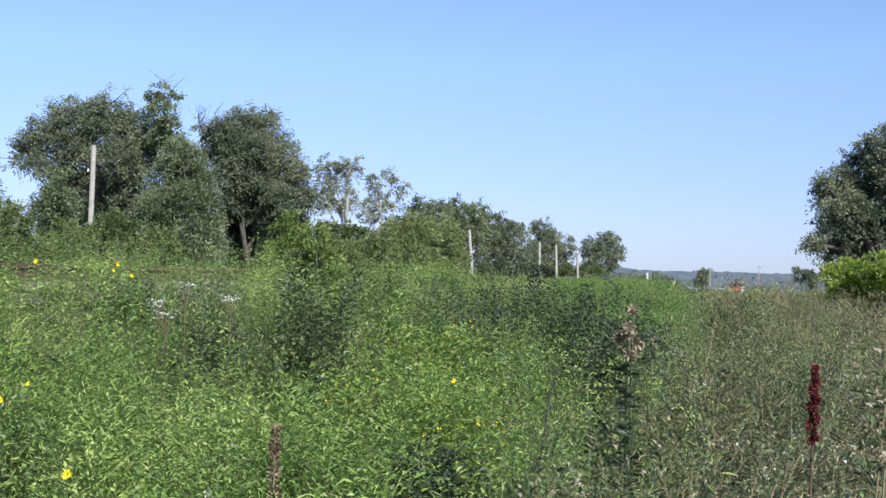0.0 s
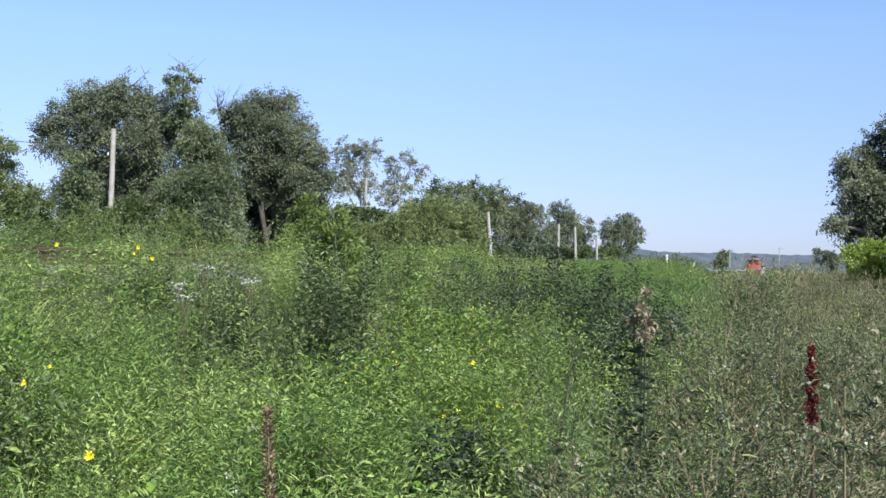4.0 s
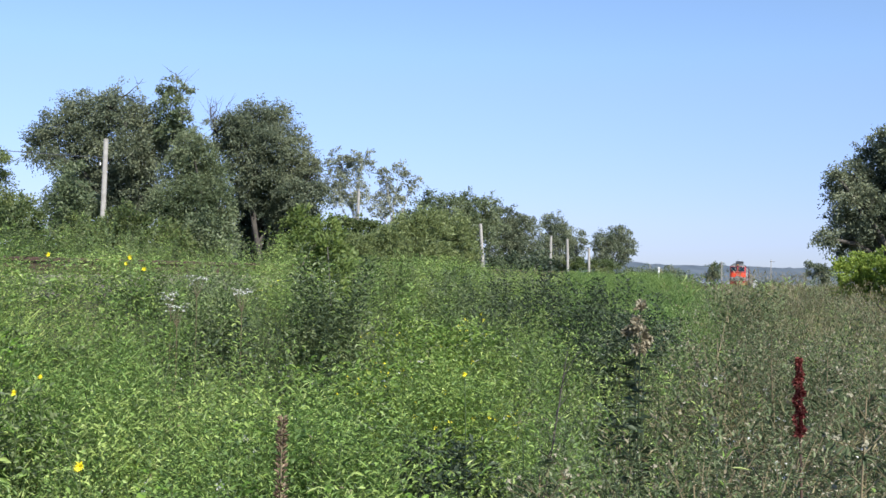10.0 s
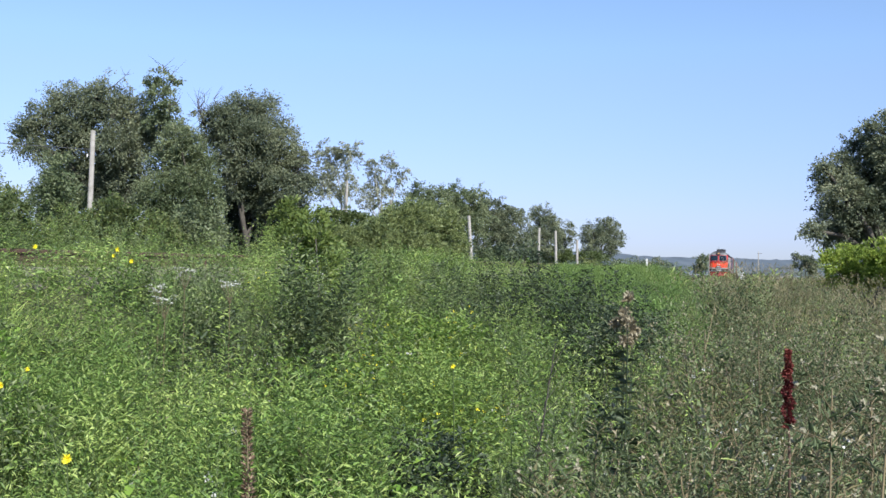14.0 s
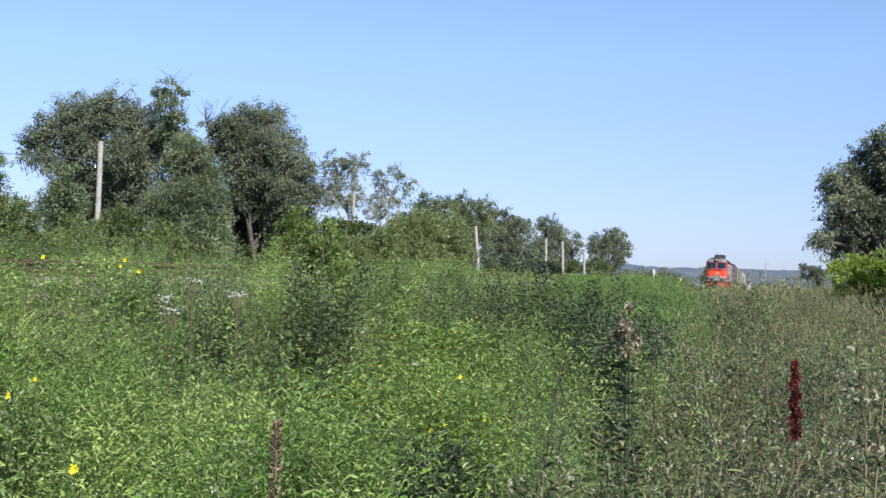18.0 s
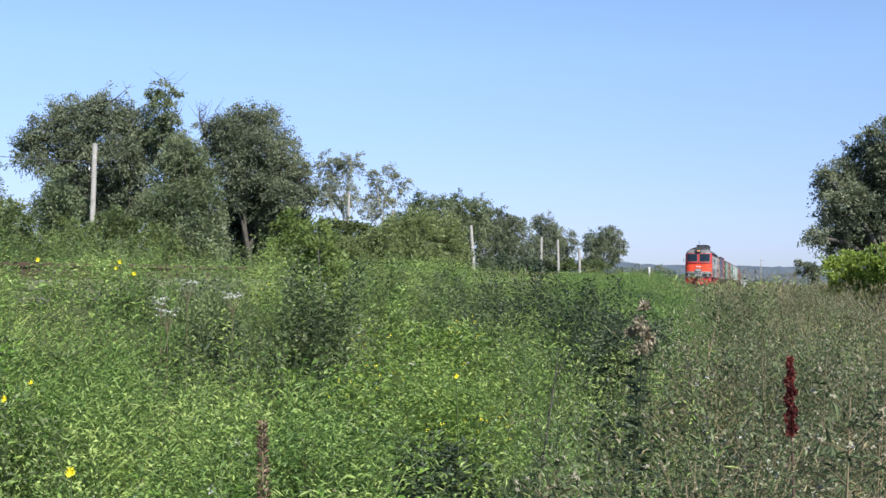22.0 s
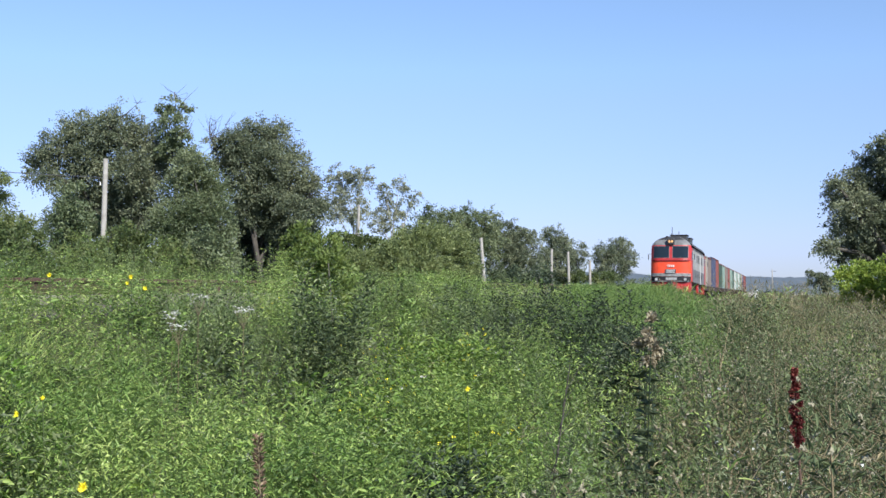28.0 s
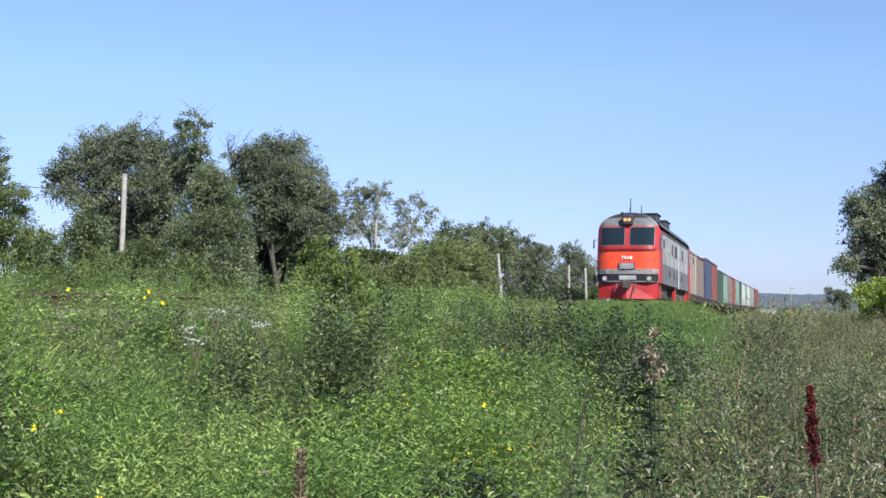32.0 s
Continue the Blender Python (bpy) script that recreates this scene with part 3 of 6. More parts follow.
    scatter("shoulder_weeds", bank, x, y, [STEM, WEED], rng, (0.5, 1.3), tuft=0.9, label="weeds crowding the shoulder of the ballast", category="weeds")
    s0, q0 = rng.uniform(8, 64, 2600), rng.uniform(1.3, 2.7, 2600)
    x, y = to_xy(s0, q0)
    scatter("shoulder_grass", clover, x, y, [STEM, GRASS], rng, (0.45, 0.95), label="short green growth closing over the ballast edge", category="grass")
    x, y = wedge(rng, 50, 3, 12, -0.5, 0.3, green)
    stalks = [proto_leafy(rng, 1.0, 4, 0.06, 0.008, 0.05, 0.8, 16) for i in range(5)]
    scatter("seed_stalks", stalks, x, y, [DRYSTEM, DRY, SEED], rng, (0.8, 1.1), label="pale dry seed stalks above the green weeds", category="grass")
    x, y = wedge(rng, 170, 3, 14, -0.5, 0.35, lambda x, y, s, q: bare(x, y, HOLLOWS))
    specks = [proto_specks(rng) for i in range(4)]
    scatter("small_white_flowers", specks, x, y, [STEM, WHITEPETAL], rng, (0.85, 1.05), label="tiny white flowers dotted through the weeds", category="flowers")
    x, y = wedge(rng, 55, 7, 13, -0.17, 0.06, lambda x, y, s, q: bare(x, y, HOLLOWS))
    scatter("small_yellow_flowers", specks, x, y, [STEM, PETAL], rng, (0.85, 1.05), label="tiny yellow flowers in the clover", category="flowers")
    # dry flat ground
    dry = lambda size, low, high, stray=0.15: (lambda x, y, s, q: grey(x, y, s, q) & among(rng, size, low, high, stray)(x, y))
    x, y = wedge(rng, 700, 2.2, 5, 0.0, 0.5, dry(0.4, 0.0, 0.4))
    scatter("wormwood", worm, x, y, [DRYSTEM, WORM, SEED], rng, (0.75, 1.1), tuft=0.4, label="grey-green feathery wormwood on dry ground", category="wormwood")
    x, y = wedge(rng, 260, 2.7, 6.2, 0.05, 0.24)
    scatter("silvery_wormwood", silver, x, y, [STEM, SILVERLEAF, SEED], rng, (0.7, 1.0), tuft=0.4, label="pale silvery-green wormwood low in the meadow", category="wormwood")
    x, y = wedge(rng, 2000, 4, 11, 0.0, 0.5, dry(0.5, 0.0, 0.5))
    scatter("wormwood_beyond", plumes, x, y, [DRYSTEM, WORM, SEED], rng, (0.8, 1.2), tuft=0.5, label="grey-green wormwood further over the flat", category="wormwood")
    x, y = wedge(rng, 420, 2.2, 9, 0.0, 0.5, dry(0.5, 0.4, 0.7))
    scatter("seeding_wormwood", wormseed, x, y, [DRYSTEM, WORM, SEED], rng, (0.8, 1.15), tuft=0.5, label="wormwood gone to pale brown seed", category="wormwood")
    x, y = wedge(rng, 2000, 2.2, 10, 0.0, 0.5, dry(0.5, 0.5, 1.0))
    scatter("dry_ground_weeds", silver_mid, x, y, [STEM, WILLOW, SEED], rng, (0.75, 1.1), tuft=0.5, label="narrow-leaved silvery-green weeds under the wormwood", category="weeds")
    x, y = wedge(rng, 900, 2.2, 10, 0.0, 0.5, grey)
    scatter("dry_ground_grass", bladed, x, y, [DRYSTEM, DRY], rng, (0.7, 1.15), tuft=0.5, label="half-dry grass between the wormwood", category="grass")
    x, y = wedge(rng, 2600, 10, 34, 0.12, 0.48, grey)
    scatter("far_wormwood", worm_far, x, y, [DRYSTEM, WORM, SEED], rng, (0.8, 1.25), tuft=1.3, label="tall grey wormwood across the flat", category="wormwood")
    x, y = wedge(rng, 2500, 12, 45, 0.2, 0.48, grey)
    scatter("dry_grass", straw, x, y, [DRYSTEM, DRY, SEED], rng, (0.85, 1.25), tuft=1.3, label="tall straw-coloured grass gone to seed", category="grass")
    x, y = wedge(rng, 1300, 10, 40, 0.15, 0.48, grey)
    scatter("far_green_weeds", bank, x, y, [STEM, WEED], rng, (0.9, 1.5), tuft=1.3, label="green weeds among the dry grass", category="weeds")
    # lush strip along the foot of the bank and beyond
    lush = lambda x, y, s, q: (q > 1.8) & (dry_side(x, y) < 0.6 * rng.normal(size=len(x))) & (x > 0.1 * y) & bare(x, y, HOLLOWS)
    x, y = wedge(rng, 8000, 12, 75, 0.08, 0.3, lush)
    scatter("lush_grass", lushes, x, y, [STEM, LUSH], rng, (0.7, 1.2), label="lush bright green grass along the embankment foot", category="grass")
    x, y = wedge(rng, 1500, 12, 45, 0.08, 0.3, lush)
    scatter("lush_weeds", bank, x, y, [STEM, LUSH], rng, (0.8, 1.2), label="leafy weeds among the lush grass", category="weeds")
    x, y = wedge(rng, 2700, 40, 190, -0.1, 0.48, lambda x, y, s, q: (q > 3) | (q < -4))
    scatter("far_grass", faraway, x, y, [STEM, GRASS, SEED], rng, (0.8, 1.2), label="tall mixed grass in the distance", category="grass")
    hedge = pick(5, h=3.4, n=70, leaf=0.34, width=0.16, r=0.9, up=0.3)
    x, y = wedge(rng, 560, 120, 190, -0.46, 0.09, lambda x, y, s, q: q < -9)
    scatter("far_thicket", hedge, x, y, [BARK, WILLOW], rng, (0.8, 1.5), label="far grey-green thicket behind the poles", category="thicket")
    x, y = wedge(rng, 420, 200, 330, 0.15, 0.245, lambda x, y, s, q: (q < -12) & patchy(x, y, 0.09, -0.5))
    scatter("plain_bushes", hedge, x, y, [BARK, WILLOW], rng, (1.0, 1.7), label="line of bushes far across the plain", category="bushes")
    x, y = wedge(rng, 260, 200, 330, 0.29, 0.4, lambda x, y, s, q: (q > 12) & patchy(x, y, 0.09, -0.2))
    scatter("far_bushes", hedge, x, y, [BARK, WILLOW], rng, (0.6, 1.2), label="low bushes far past the track", category="bushes")
    brush = pick(6, h=2.4, n=80, leaf=0.15, width=0.065, r=0.6, up=0.3)
    x, y = wedge(rng, 1000, 34, 78, -0.46, 0.06, lambda x, y, s, q: (q < -9) & ((np.abs(x / y + 0.176) > 0.022) | (y > 58)))
    scatter("underbrush", brush, x, y, [BARK, SHRUB], rng, (0.5, 1.1), label="green underbrush between the trees", category="underbrush")
    # past the rails
    x, y = wedge(rng, 1700, 12, 45, -0.5, 0.05, lambda x, y, s, q: q < -1.9)
    scatter("trackside_weeds", bank, x, y, [STEM, SHRUB], rng, (1.1, 2.0), label="rank weeds past the rails", category="weeds")

    # the field goes on behind and beside
    r, a = np.sqrt(rng.uniform(1.0, 26 ** 2, 1000)) + 0.6, rng.uniform(0, 6.283, 1000)
    x, y = r * np.sin(a), r * np.cos(a)
    _, q = to_sq(x, y)
    out = ((np.abs(x) > y * 0.52 + 0.8) | (y < -0.8)) & (np.abs(q) > 2.0)
    scatter("field_grass", bladed, x[out], y[out], [STEM, GRASS], rng, (0.6, 1.0), label="green grass and weeds over the rest of the field", category="grass")


build_meadow()


# ---------------------------------------------------------------- trees and shrubs
def tree(name, x, y, lobes, leaf, material_leaf, bark=None, trunk_r=0.16, density=1.0, seed=1, clump=0.3, droop=0.2, stems=1, twigs=4,
         label="", category="tree", bare_twigs=0, z=None, fill=0.45, lift=0.1):
    """lobes: (dx, dy, height, radius across, radius up) round the foot. Trunk and limbs, and a crown of small leaves in clumps."""
    rng = np.random.default_rng(seed)
    z = float(ground_z(x, y)) if z is None else z
    root = thing(name, x, y, z - 0.05, label=label, category=category)
    wood, crown = Sprays(), Sprays()
    lob = np.array(lobes, float)
    top = lob[:, 2].max()
    forks = []
    for i in range(stems):
        a = rng.uniform(0, 6.28)
        b = np.array([math.cos(a), math.sin(a), 0]) * (0.0 if stems == 1 else 0.25 + 0.2 * rng.random())
        e = b + np.array([rng.normal() * 0.25, rng.normal() * 0.25, top * rng.uniform(0.38, 0.5)])
        mid = (b + e) / 2 + np.array([rng.normal() * 0.12, rng.normal() * 0.12, 0])
        wood.tube([b, mid, e], [trunk_r * 1.2, trunk_r * 0.85, trunk_r * 0.62], 0)
        forks.append((b, mid, e))
    for dx, dy, h, ra, rh in lob:
        c = np.array([dx, dy, h])
        b, mid, e = forks[rng.integers(len(forks))]
        start = mid + (e - mid) * rng.uniform(0.1, 1.0)
        if start[2] > c[2]:
            start = b + (mid - b) * 0.8
        bend = (start + c) / 2 + np.array([0, 0, 0.12 * np.linalg.norm(c - start)]) + rng.normal(size=3) * 0.12
        wood.tube([start, bend, c], [trunk_r * 0.5, trunk_r * 0.34, trunk_r * 0.16], 0, 6)
        k = 44
        area = 4.19 * (ra * ra + 2 * ra * rh)
        n = max(5, int(1.3 * density * area / (0.26 * leaf * leaf) / k))
        d = unit(rng.normal(size=(n, 3)))
        r = rng.uniform(0.1, 1.0, n) ** fill * 0.95
        r *= 1 + 0.18 * np.sin(d[:, 0] * 5 + seed) * np.cos(d[:, 2] * 6 + seed * 2)
        C = c + d * r[:, None] * np.array([ra, ra, rh])
        tw = rng.permutation(n)[:max(2, n // twigs)]
        wood.stems(c + (C[tw] - c) * 0.08, C[tw], trunk_r * 0.12, trunk_r * 0.03, 0)
        # each twig is a flattened spray: leaves in rows along it, its tip bowing down
        lead = unit(d * 0.8 + rng.normal(size=(n, 3)) * 0.4 + np.array([0, 0, lift - droop]))
        side = unit(np.cross(lead, np.array([0, 0, 1.0]) + rng.normal(size=(n, 3)) * 0.5))
        size = clump * rng.uniform(0.5, 1.3, (n, 1)) * np.where(rng.uniform(size=(n, 1)) < 0.16, 1.8, 1.0)
        f = rng.uniform(-0.45, 1.0, (n * k, 1))
        w = rng.uniform(-1, 1, (n * k, 1))
        rep = lambda v: np.repeat(v, k, 0)
        bow = np.array([0, 0, 1.0]) * (0.35 * np.clip(f, 0, 1) ** 2)
        Pn = rep(C) + rep(lead * size) * f + rep(side * size) * w * 0.5 * (1.1 - 0.8 * np.clip(f, 0, 1)) - bow * rep(size) + rng.normal(size=(n * k, 3)) * clump * 0.2
        out = rep(lead) + rep(side) * w * 0.9 + rng.normal(size=(n * k, 3)) * 0.5 - bow
        L = leaf * rng.uniform(0.6, 1.3, n * k)
        crown.leaves(Pn, out, L, L * 0.56, 0, rng, 0.2, 1.1)
    for i in range(bare_twigs):
        dx, dy, h, ra, rh = lob[rng.integers(len(lob))]
        c = np.array([dx, dy, h + rh * 0.5])
        e = c + np.array([rng.normal() * ra * 0.6, rng.normal() * ra * 0.6, rh * rng.uniform(0.7, 1.1)])
        wood.tube([c, (c + e) / 2 + rng.normal(size=3) * 0.15, e], [0.03, 0.02, 0.008], 0, 5)
        for j in range(4):
            f = c + (e - c) * rng.uniform(0.4, 0.95)
            wood.stems(f[None], (f + rng.normal(size=3) * 0.35 + np.array([0, 0, 0.3]))[None], 0.012, 0.004, 0)
    under(new("trunk", wood.mesh("trunk", [bark or BARK], True)), root)
    under(new("crown", crown.mesh("crown", [material_leaf])), root)
    return root


def weed_clump(name, x, y, spread, h, n, mat, leaf, seed, label, category="bush", pairs=16):
    """A thicket of upright leafy stalks from one root."""
    rng = np.random.default_rng(seed)
    root = thing(name, x, y, float(ground_z(x, y)) - 0.03, label=label, category=category)
    stalk, leafy = Sprays(), Sprays()
    for i in range(n):
        r, a = 1.15 * spread * math.sqrt(rng.random()), rng.uniform(0, 6.28)
        tall = h * rng.uniform(0.72, 1.05) * (1.0 - 0.5 * (r / (1.15 * spread)) ** 2)
        V, T, M = proto_leafy(rng, tall, pairs * 15, leaf, leaf * 0.38, min(0.2, 0.06 + spread * 0.4), 0.6, 0, 0.08, mat is BROAD)
        lean = 0.22 * r / (1.15 * spread) * V[:, 2:]
        V = V + np.array([math.cos(a), math.sin(a), 0]) * (r + lean)
        for sp, slot in ((stalk, 0), (leafy, 1)):
            t = T[M == slot]
            used, back = np.unique(t, return_inverse=True)
            sp.add(V[used], back.reshape(-1, 3), 0)
    tagged(under(new("stem", stalk.mesh("stem", [STEM])), root), kind="stuff")
    tagged(under(new("foliage", leafy.mesh("foliage", [mat])), root), kind="stuff")
    return root


def mugwort_clumps():
    """Taller clumps that break up the slope."""
    rng = np.random.default_rng(21)
    x, y = wedge(rng, 95, 5.5, 24, -0.44, 0.14, lambda x, y, s, q: q > 2.2)
    for i, (cx, cy) in enumerate(zip(x, y)):
        u = cx / cy
        limit = float(np.interp(u, [-0.5, -0.2, -0.12, 0.04, 0.1, 0.16], [1.62, 1.66, 1.92, 1.95, 1.7, 1.62])) - float(ground_z(cx, cy))
        h = min(limit, rng.uniform(0.85, 1.45))
        if h < 0.35:
            continue
        mat, word = ((MUGWORT, "grey-green mugwort"), (WILLOW, "pale green mugwort"), (WEED, "bright green weeds"), (MUGWORT, "dull green mugwort"))[i % 4]
        c = weed_clump("mugwort_clump", float(cx), float(cy), rng.uniform(0.1, 0.35), h, int(rng.integers(4, 9)), mat, 0.045, 300 + i, "upright clump of " + word + " on the bank", "weeds", 10)
        tagged(c, group="weed clumps on the bank")
    x, y = wedge(rng, 34, 7, 27, 0.2, 0.46, lambda x, y, s, q: dry_side(x, y) > 0.3)
    for i, (cx, cy) in enumerate(zip(x, y)):
        mat, word, leaf = ((WORM, "grey-green wormwood", 0.034), (DRY, "dry brown wormwood", 0.028), (MUGWORT, "dull green mugwort", 0.04), (DARKSHADELEAF, "dark green weeds", 0.04), (SEED, "pale seeding wormwood", 0.022))[i % 5]
        c = weed_clump("dry_clump", float(cx), float(cy), rng.uniform(0.12, 0.32), min(rng.uniform(0.85, 1.25), 1.46 - float(ground_z(cx, cy))), int(rng.integers(5, 10)), mat, leaf, 700 + i, "upright clump of " + word + " on the flat", "weeds", 9)
        tagged(c, group="weed clumps on the flat")
    for i in range(30):
        s0, q0 = rng.uniform(17, 40), rng.uniform(2.3, 4.0)
        cx, cy = to_xy(s0, q0)
        if not -0.13 < cx / cy < 0.012:
            continue
        mat, word = ((WILLOW, "pale grey-green mugwort"), (SHRUB, "green saplings"), (MUGWORT, "dull green mugwort"))[i % 3]
        h = rng.uniform(2.0, 2.6) - float(ground_z(cx, cy))
        c = weed_clump("crest_clump", float(cx), float(cy), rng.uniform(0.15, 0.45), h, int(rng.integers(4, 8)), mat, 0.06, 500 + i, "tall clump of " + word + " on the crest", "weeds", 10)
        tagged(c, group="weed clumps on the crest")


def build_trees():
    tree("elm_tree", -14.82, 50.0, [(-3.65, -0.12, 6.91, 0.55, 0.75), (-2.97, 0.15, 7.66, 0.9, 0.85), (-3.04, -0.8, 6.25, 0.54, 0.39), (-2.09, 1.07, 8.51, 1.02, 0.92), (-0.28, -0.09, 8.49, 1.1, 0.85), (0.88, 0.02, 7.92, 0.85, 1.0), (-1.22, 0.22, 7.15, 1.16, 0.9), (0.72, -0.79, 6.62, 1.08, 0.98), (-2.48, 1.2, 6.46, 0.77, 0.67), (-0.59, 0.8, 5.49, 1.32, 0.91), (-2.17, 1.0, 5.09, 0.92, 0.76), (1.02, 0.03, 5.33, 0.9, 1.0), (-0.11, 1.0, 4.37, 1.53, 0.66), (1.53, 0.5, 7.23, 0.86, 1.01)], 0.105, ELM, seed=11, trunk_r=0.24, density=1.15, stems=2, clump=0.40, lift=0.25, label="broad dark green elm with a drooping crown", bare_twigs=4)
    tree("poplar_sapling", -12.20, 49.0, [(-0.02, -0.04, 9.43, 0.39, 0.32), (-0.56, 0.22, 9.09, 0.44, 0.3), (0.2, 0.23, 9.05, 0.39, 0.34), (-0.07, -0.5, 8.49, 0.63, 0.39), (0.38, -0.68, 7.89, 0.58, 0.48), (-0.23, -0.18, 7.51, 0.59, 0.54), (0.6, -0.32, 6.97, 0.58, 0.63)], 0.12, WILLOW, seed=12, trunk_r=0.09, clump=0.3, density=0.75, lift=0.3, label="slender lighter green tree rising above the elm", bare_twigs=6)
    tree("willow_shrub", -9.97, 44.0, [(-0.28, -0.4, 6.22, 0.65, 0.65), (0.05, 0.31, 5.68, 0.66, 0.8), (-0.71, 0.31, 5.26, 0.89, 0.8), (0.34, 0.59, 4.93, 0.76, 0.89), (-0.05, -0.53, 4.18, 1.0, 0.87), (0.87, -0.45, 4.05, 0.61, 0.87), (-1.01, -0.59, 4.0, 0.87, 0.78), (-0.58, -0.46, 3.08, 1.09, 0.74), (0.5, 0.39, 3.07, 0.89, 0.89), (1.25, -0.62, 2.57, 0.43, 0.65), (-0.03, 0.05, 2.34, 1.1, 0.48)], 0.085, WILLOW, seed=13, trunk_r=0.1, density=1.05, clump=0.34, stems=5, lift=0.7, label="tall grey-green willow shrub", category="shrub")
    tree("willow_shrub", -14.68, 43.0, [(-0.08, -0.54, 5.0, 0.38, 0.55), (0.21, -0.52, 4.41, 0.59, 0.55), (-0.55, 0.14, 4.18, 0.52, 0.47), (0.62, -0.45, 3.89, 0.68, 0.51), (-0.51, -0.51, 3.44, 0.64, 0.42), (0.19, -0.05, 3.33, 0.94, 0.47)], 0.085, WILLOW, seed=28, trunk_r=0.07, density=0.9, clump=0.3, stems=4, lift=0.7, label="grey-green willow shrub under the elm", category="shrub")
    tree("elm_tree", -9.09, 53.0, [(-1.01, -1.89, 7.95, 0.73, 0.68), (-0.32, -0.39, 8.5, 0.91, 0.7), (0.72, -0.52, 8.56, 0.69, 0.75), (-1.53, -1.09, 7.3, 0.54, 0.81), (-0.46, -1.48, 7.15, 1.0, 0.89), (0.7, -1.52, 7.16, 1.05, 0.94), (1.58, -0.31, 7.31, 0.64, 0.86), (-1.1, -0.5, 6.13, 0.69, 0.8), (0.29, -1.4, 5.9, 1.05, 0.89), (1.41, -0.44, 6.06, 0.96, 1.02), (2.36, -1.16, 5.96, 0.63, 0.95), (2.69, -0.2, 5.2, 0.48, 0.64), (1.93, -1.86, 4.9, 0.94, 0.73), (0.26, -0.1, 4.88, 1.02, 0.7), (-0.42, -1.2, 5.03, 0.59, 0.7), (1.06, -0.7, 4.15, 0.89, 0.63), (1.93, 1.01, 4.33, 0.7, 0.49)], 0.105, ELM, seed=14, trunk_r=0.16, density=1.2, stems=4, clump=0.38, lift=0.3, label="dark elm with a rounded crown and bare lower trunk", bare_twigs=4)
    # added shrub: the crown's inner shade is painted with dark leaves
    tree("shrub", -9.85, 54.0, [(1.6, 0.3, 3.7, 1.0, 1.0), (1.5, 0.1, 2.0, 0.9, 0.8), (-0.36, 0.16, 4.06, 0.66, 0.94), (0.27, 0.55, 3.95, 0.72, 0.94), (-0.02, -0.06, 2.81, 0.99, 0.71), (0.94, 0.3, 3.12, 0.72, 0.72), (-0.74, 0.61, 4.91, 0.44, 0.72)], 0.10, DARKSHADELEAF, seed=53, trunk_r=0.05, density=1.3, clump=0.35, stems=5, label="added dark thicket that paints the shade among the elm trunks", category="shrub")
    tree("dead_branched_tree", -10.69, 52.0, [(-0.82, 0.65, 8.3, 0.26, 0.68), (-0.25, -0.68, 7.36, 0.26, 0.77)], 0.1, BIRCH, seed=15, trunk_r=0.08, density=0.25, clump=0.25, bare_twigs=14, label="half-dead thin tree with bare twigs")
    tree("birch_tree", -6.3, 70.0, [(-0.8, 0.2, 8.4, 0.96, 0.88), (0.4, 0.0, 8.5, 0.88, 0.96), (-0.2, -0.6, 6.8, 1.25, 1.10), (-1.2, -0.0, 6.6, 0.96, 0.96)], 0.13, BIRCH, bark=PALEBARK, trunk_r=0.11, seed=16, density=0.55, clump=0.34, label="thin pale birch with a sparse crown")
    tree("birch_tree", -3.7, 72.0, [(-0.7, -0.4, 7.9, 0.60, 0.76), (0.1, 0.4, 8.4, 0.53, 0.53), (0.9, 0.3, 7.5, 0.60, 0.49), (-0.3, 0.1, 6.5, 0.91, 0.83), (-1.2, -0.2, 6.0, 0.76, 0.76)], 0.13, BIRCH, bark=PALEBARK, trunk_r=0.1, seed=17, density=0.55, clump=0.32, label="small pale birch with an open crown")
    tree("poplar_tree", -1.1, 90.0, [(-0.9, 0.7, 7.6, 1.13, 0.94), (0.6, 0.1, 7.3, 1.23, 1.13), (-0.0, 1.2, 5.6, 2.08, 1.61)], 0.17, WILLOW, trunk_r=0.14, seed=18, clump=0.45, label="grey-green poplar in the row behind the track")
    tree("poplar_tree", 1.7, 92.0, [(-0.8, 0.5, 7.9, 0.97, 1.06), (0.8, 0.0, 7.4, 1.26, 1.06), (-0.1, -0.3, 5.8, 2.22, 1.74)], 0.17, WILLOW, trunk_r=0.14, seed=19, clump=0.45, label="grey-green poplar leaning in the row behind the track")
    tree("elm_tree", 4.9, 98.0, [(-0.5, 0.3, 7.0, 1.75, 1.34), (0.9, -0.2, 6.0, 1.85, 1.54), (-0.2, -1.2, 4.7, 2.26, 1.75)], 0.17, ELM, trunk_r=0.16, seed=20, clump=0.45, label="dark rounded elm behind the pole line")
    tree("elm_tree", 11.6, 128.0, [(-0.5, -0.4, 8.4, 1.21, 1.08), (0.4, 0.8, 7.1, 1.61, 1.34), (-0.3, -1.8, 5.5, 2.55, 1.75), (2.2, -0.8, 6.2, 1.21, 1.34)], 0.2, ELM, trunk_r=0.18, seed=21, clump=0.55, label="distant dark elm behind the pole line")
    tree("elm_tree", 19.2, 138.0, [(0.9, 0.3, 7.7, 1.45, 1.09), (-0.8, -0.5, 6.8, 1.59, 1.30), (0.2, 0.1, 5.3, 2.61, 1.74), (1.8, -0.0, 6.3, 1.01, 1.45)], 0.2, ELM, trunk_r=0.18, seed=22, clump=0.55, density=0.8, label="distant open-crowned elm at the row's end")
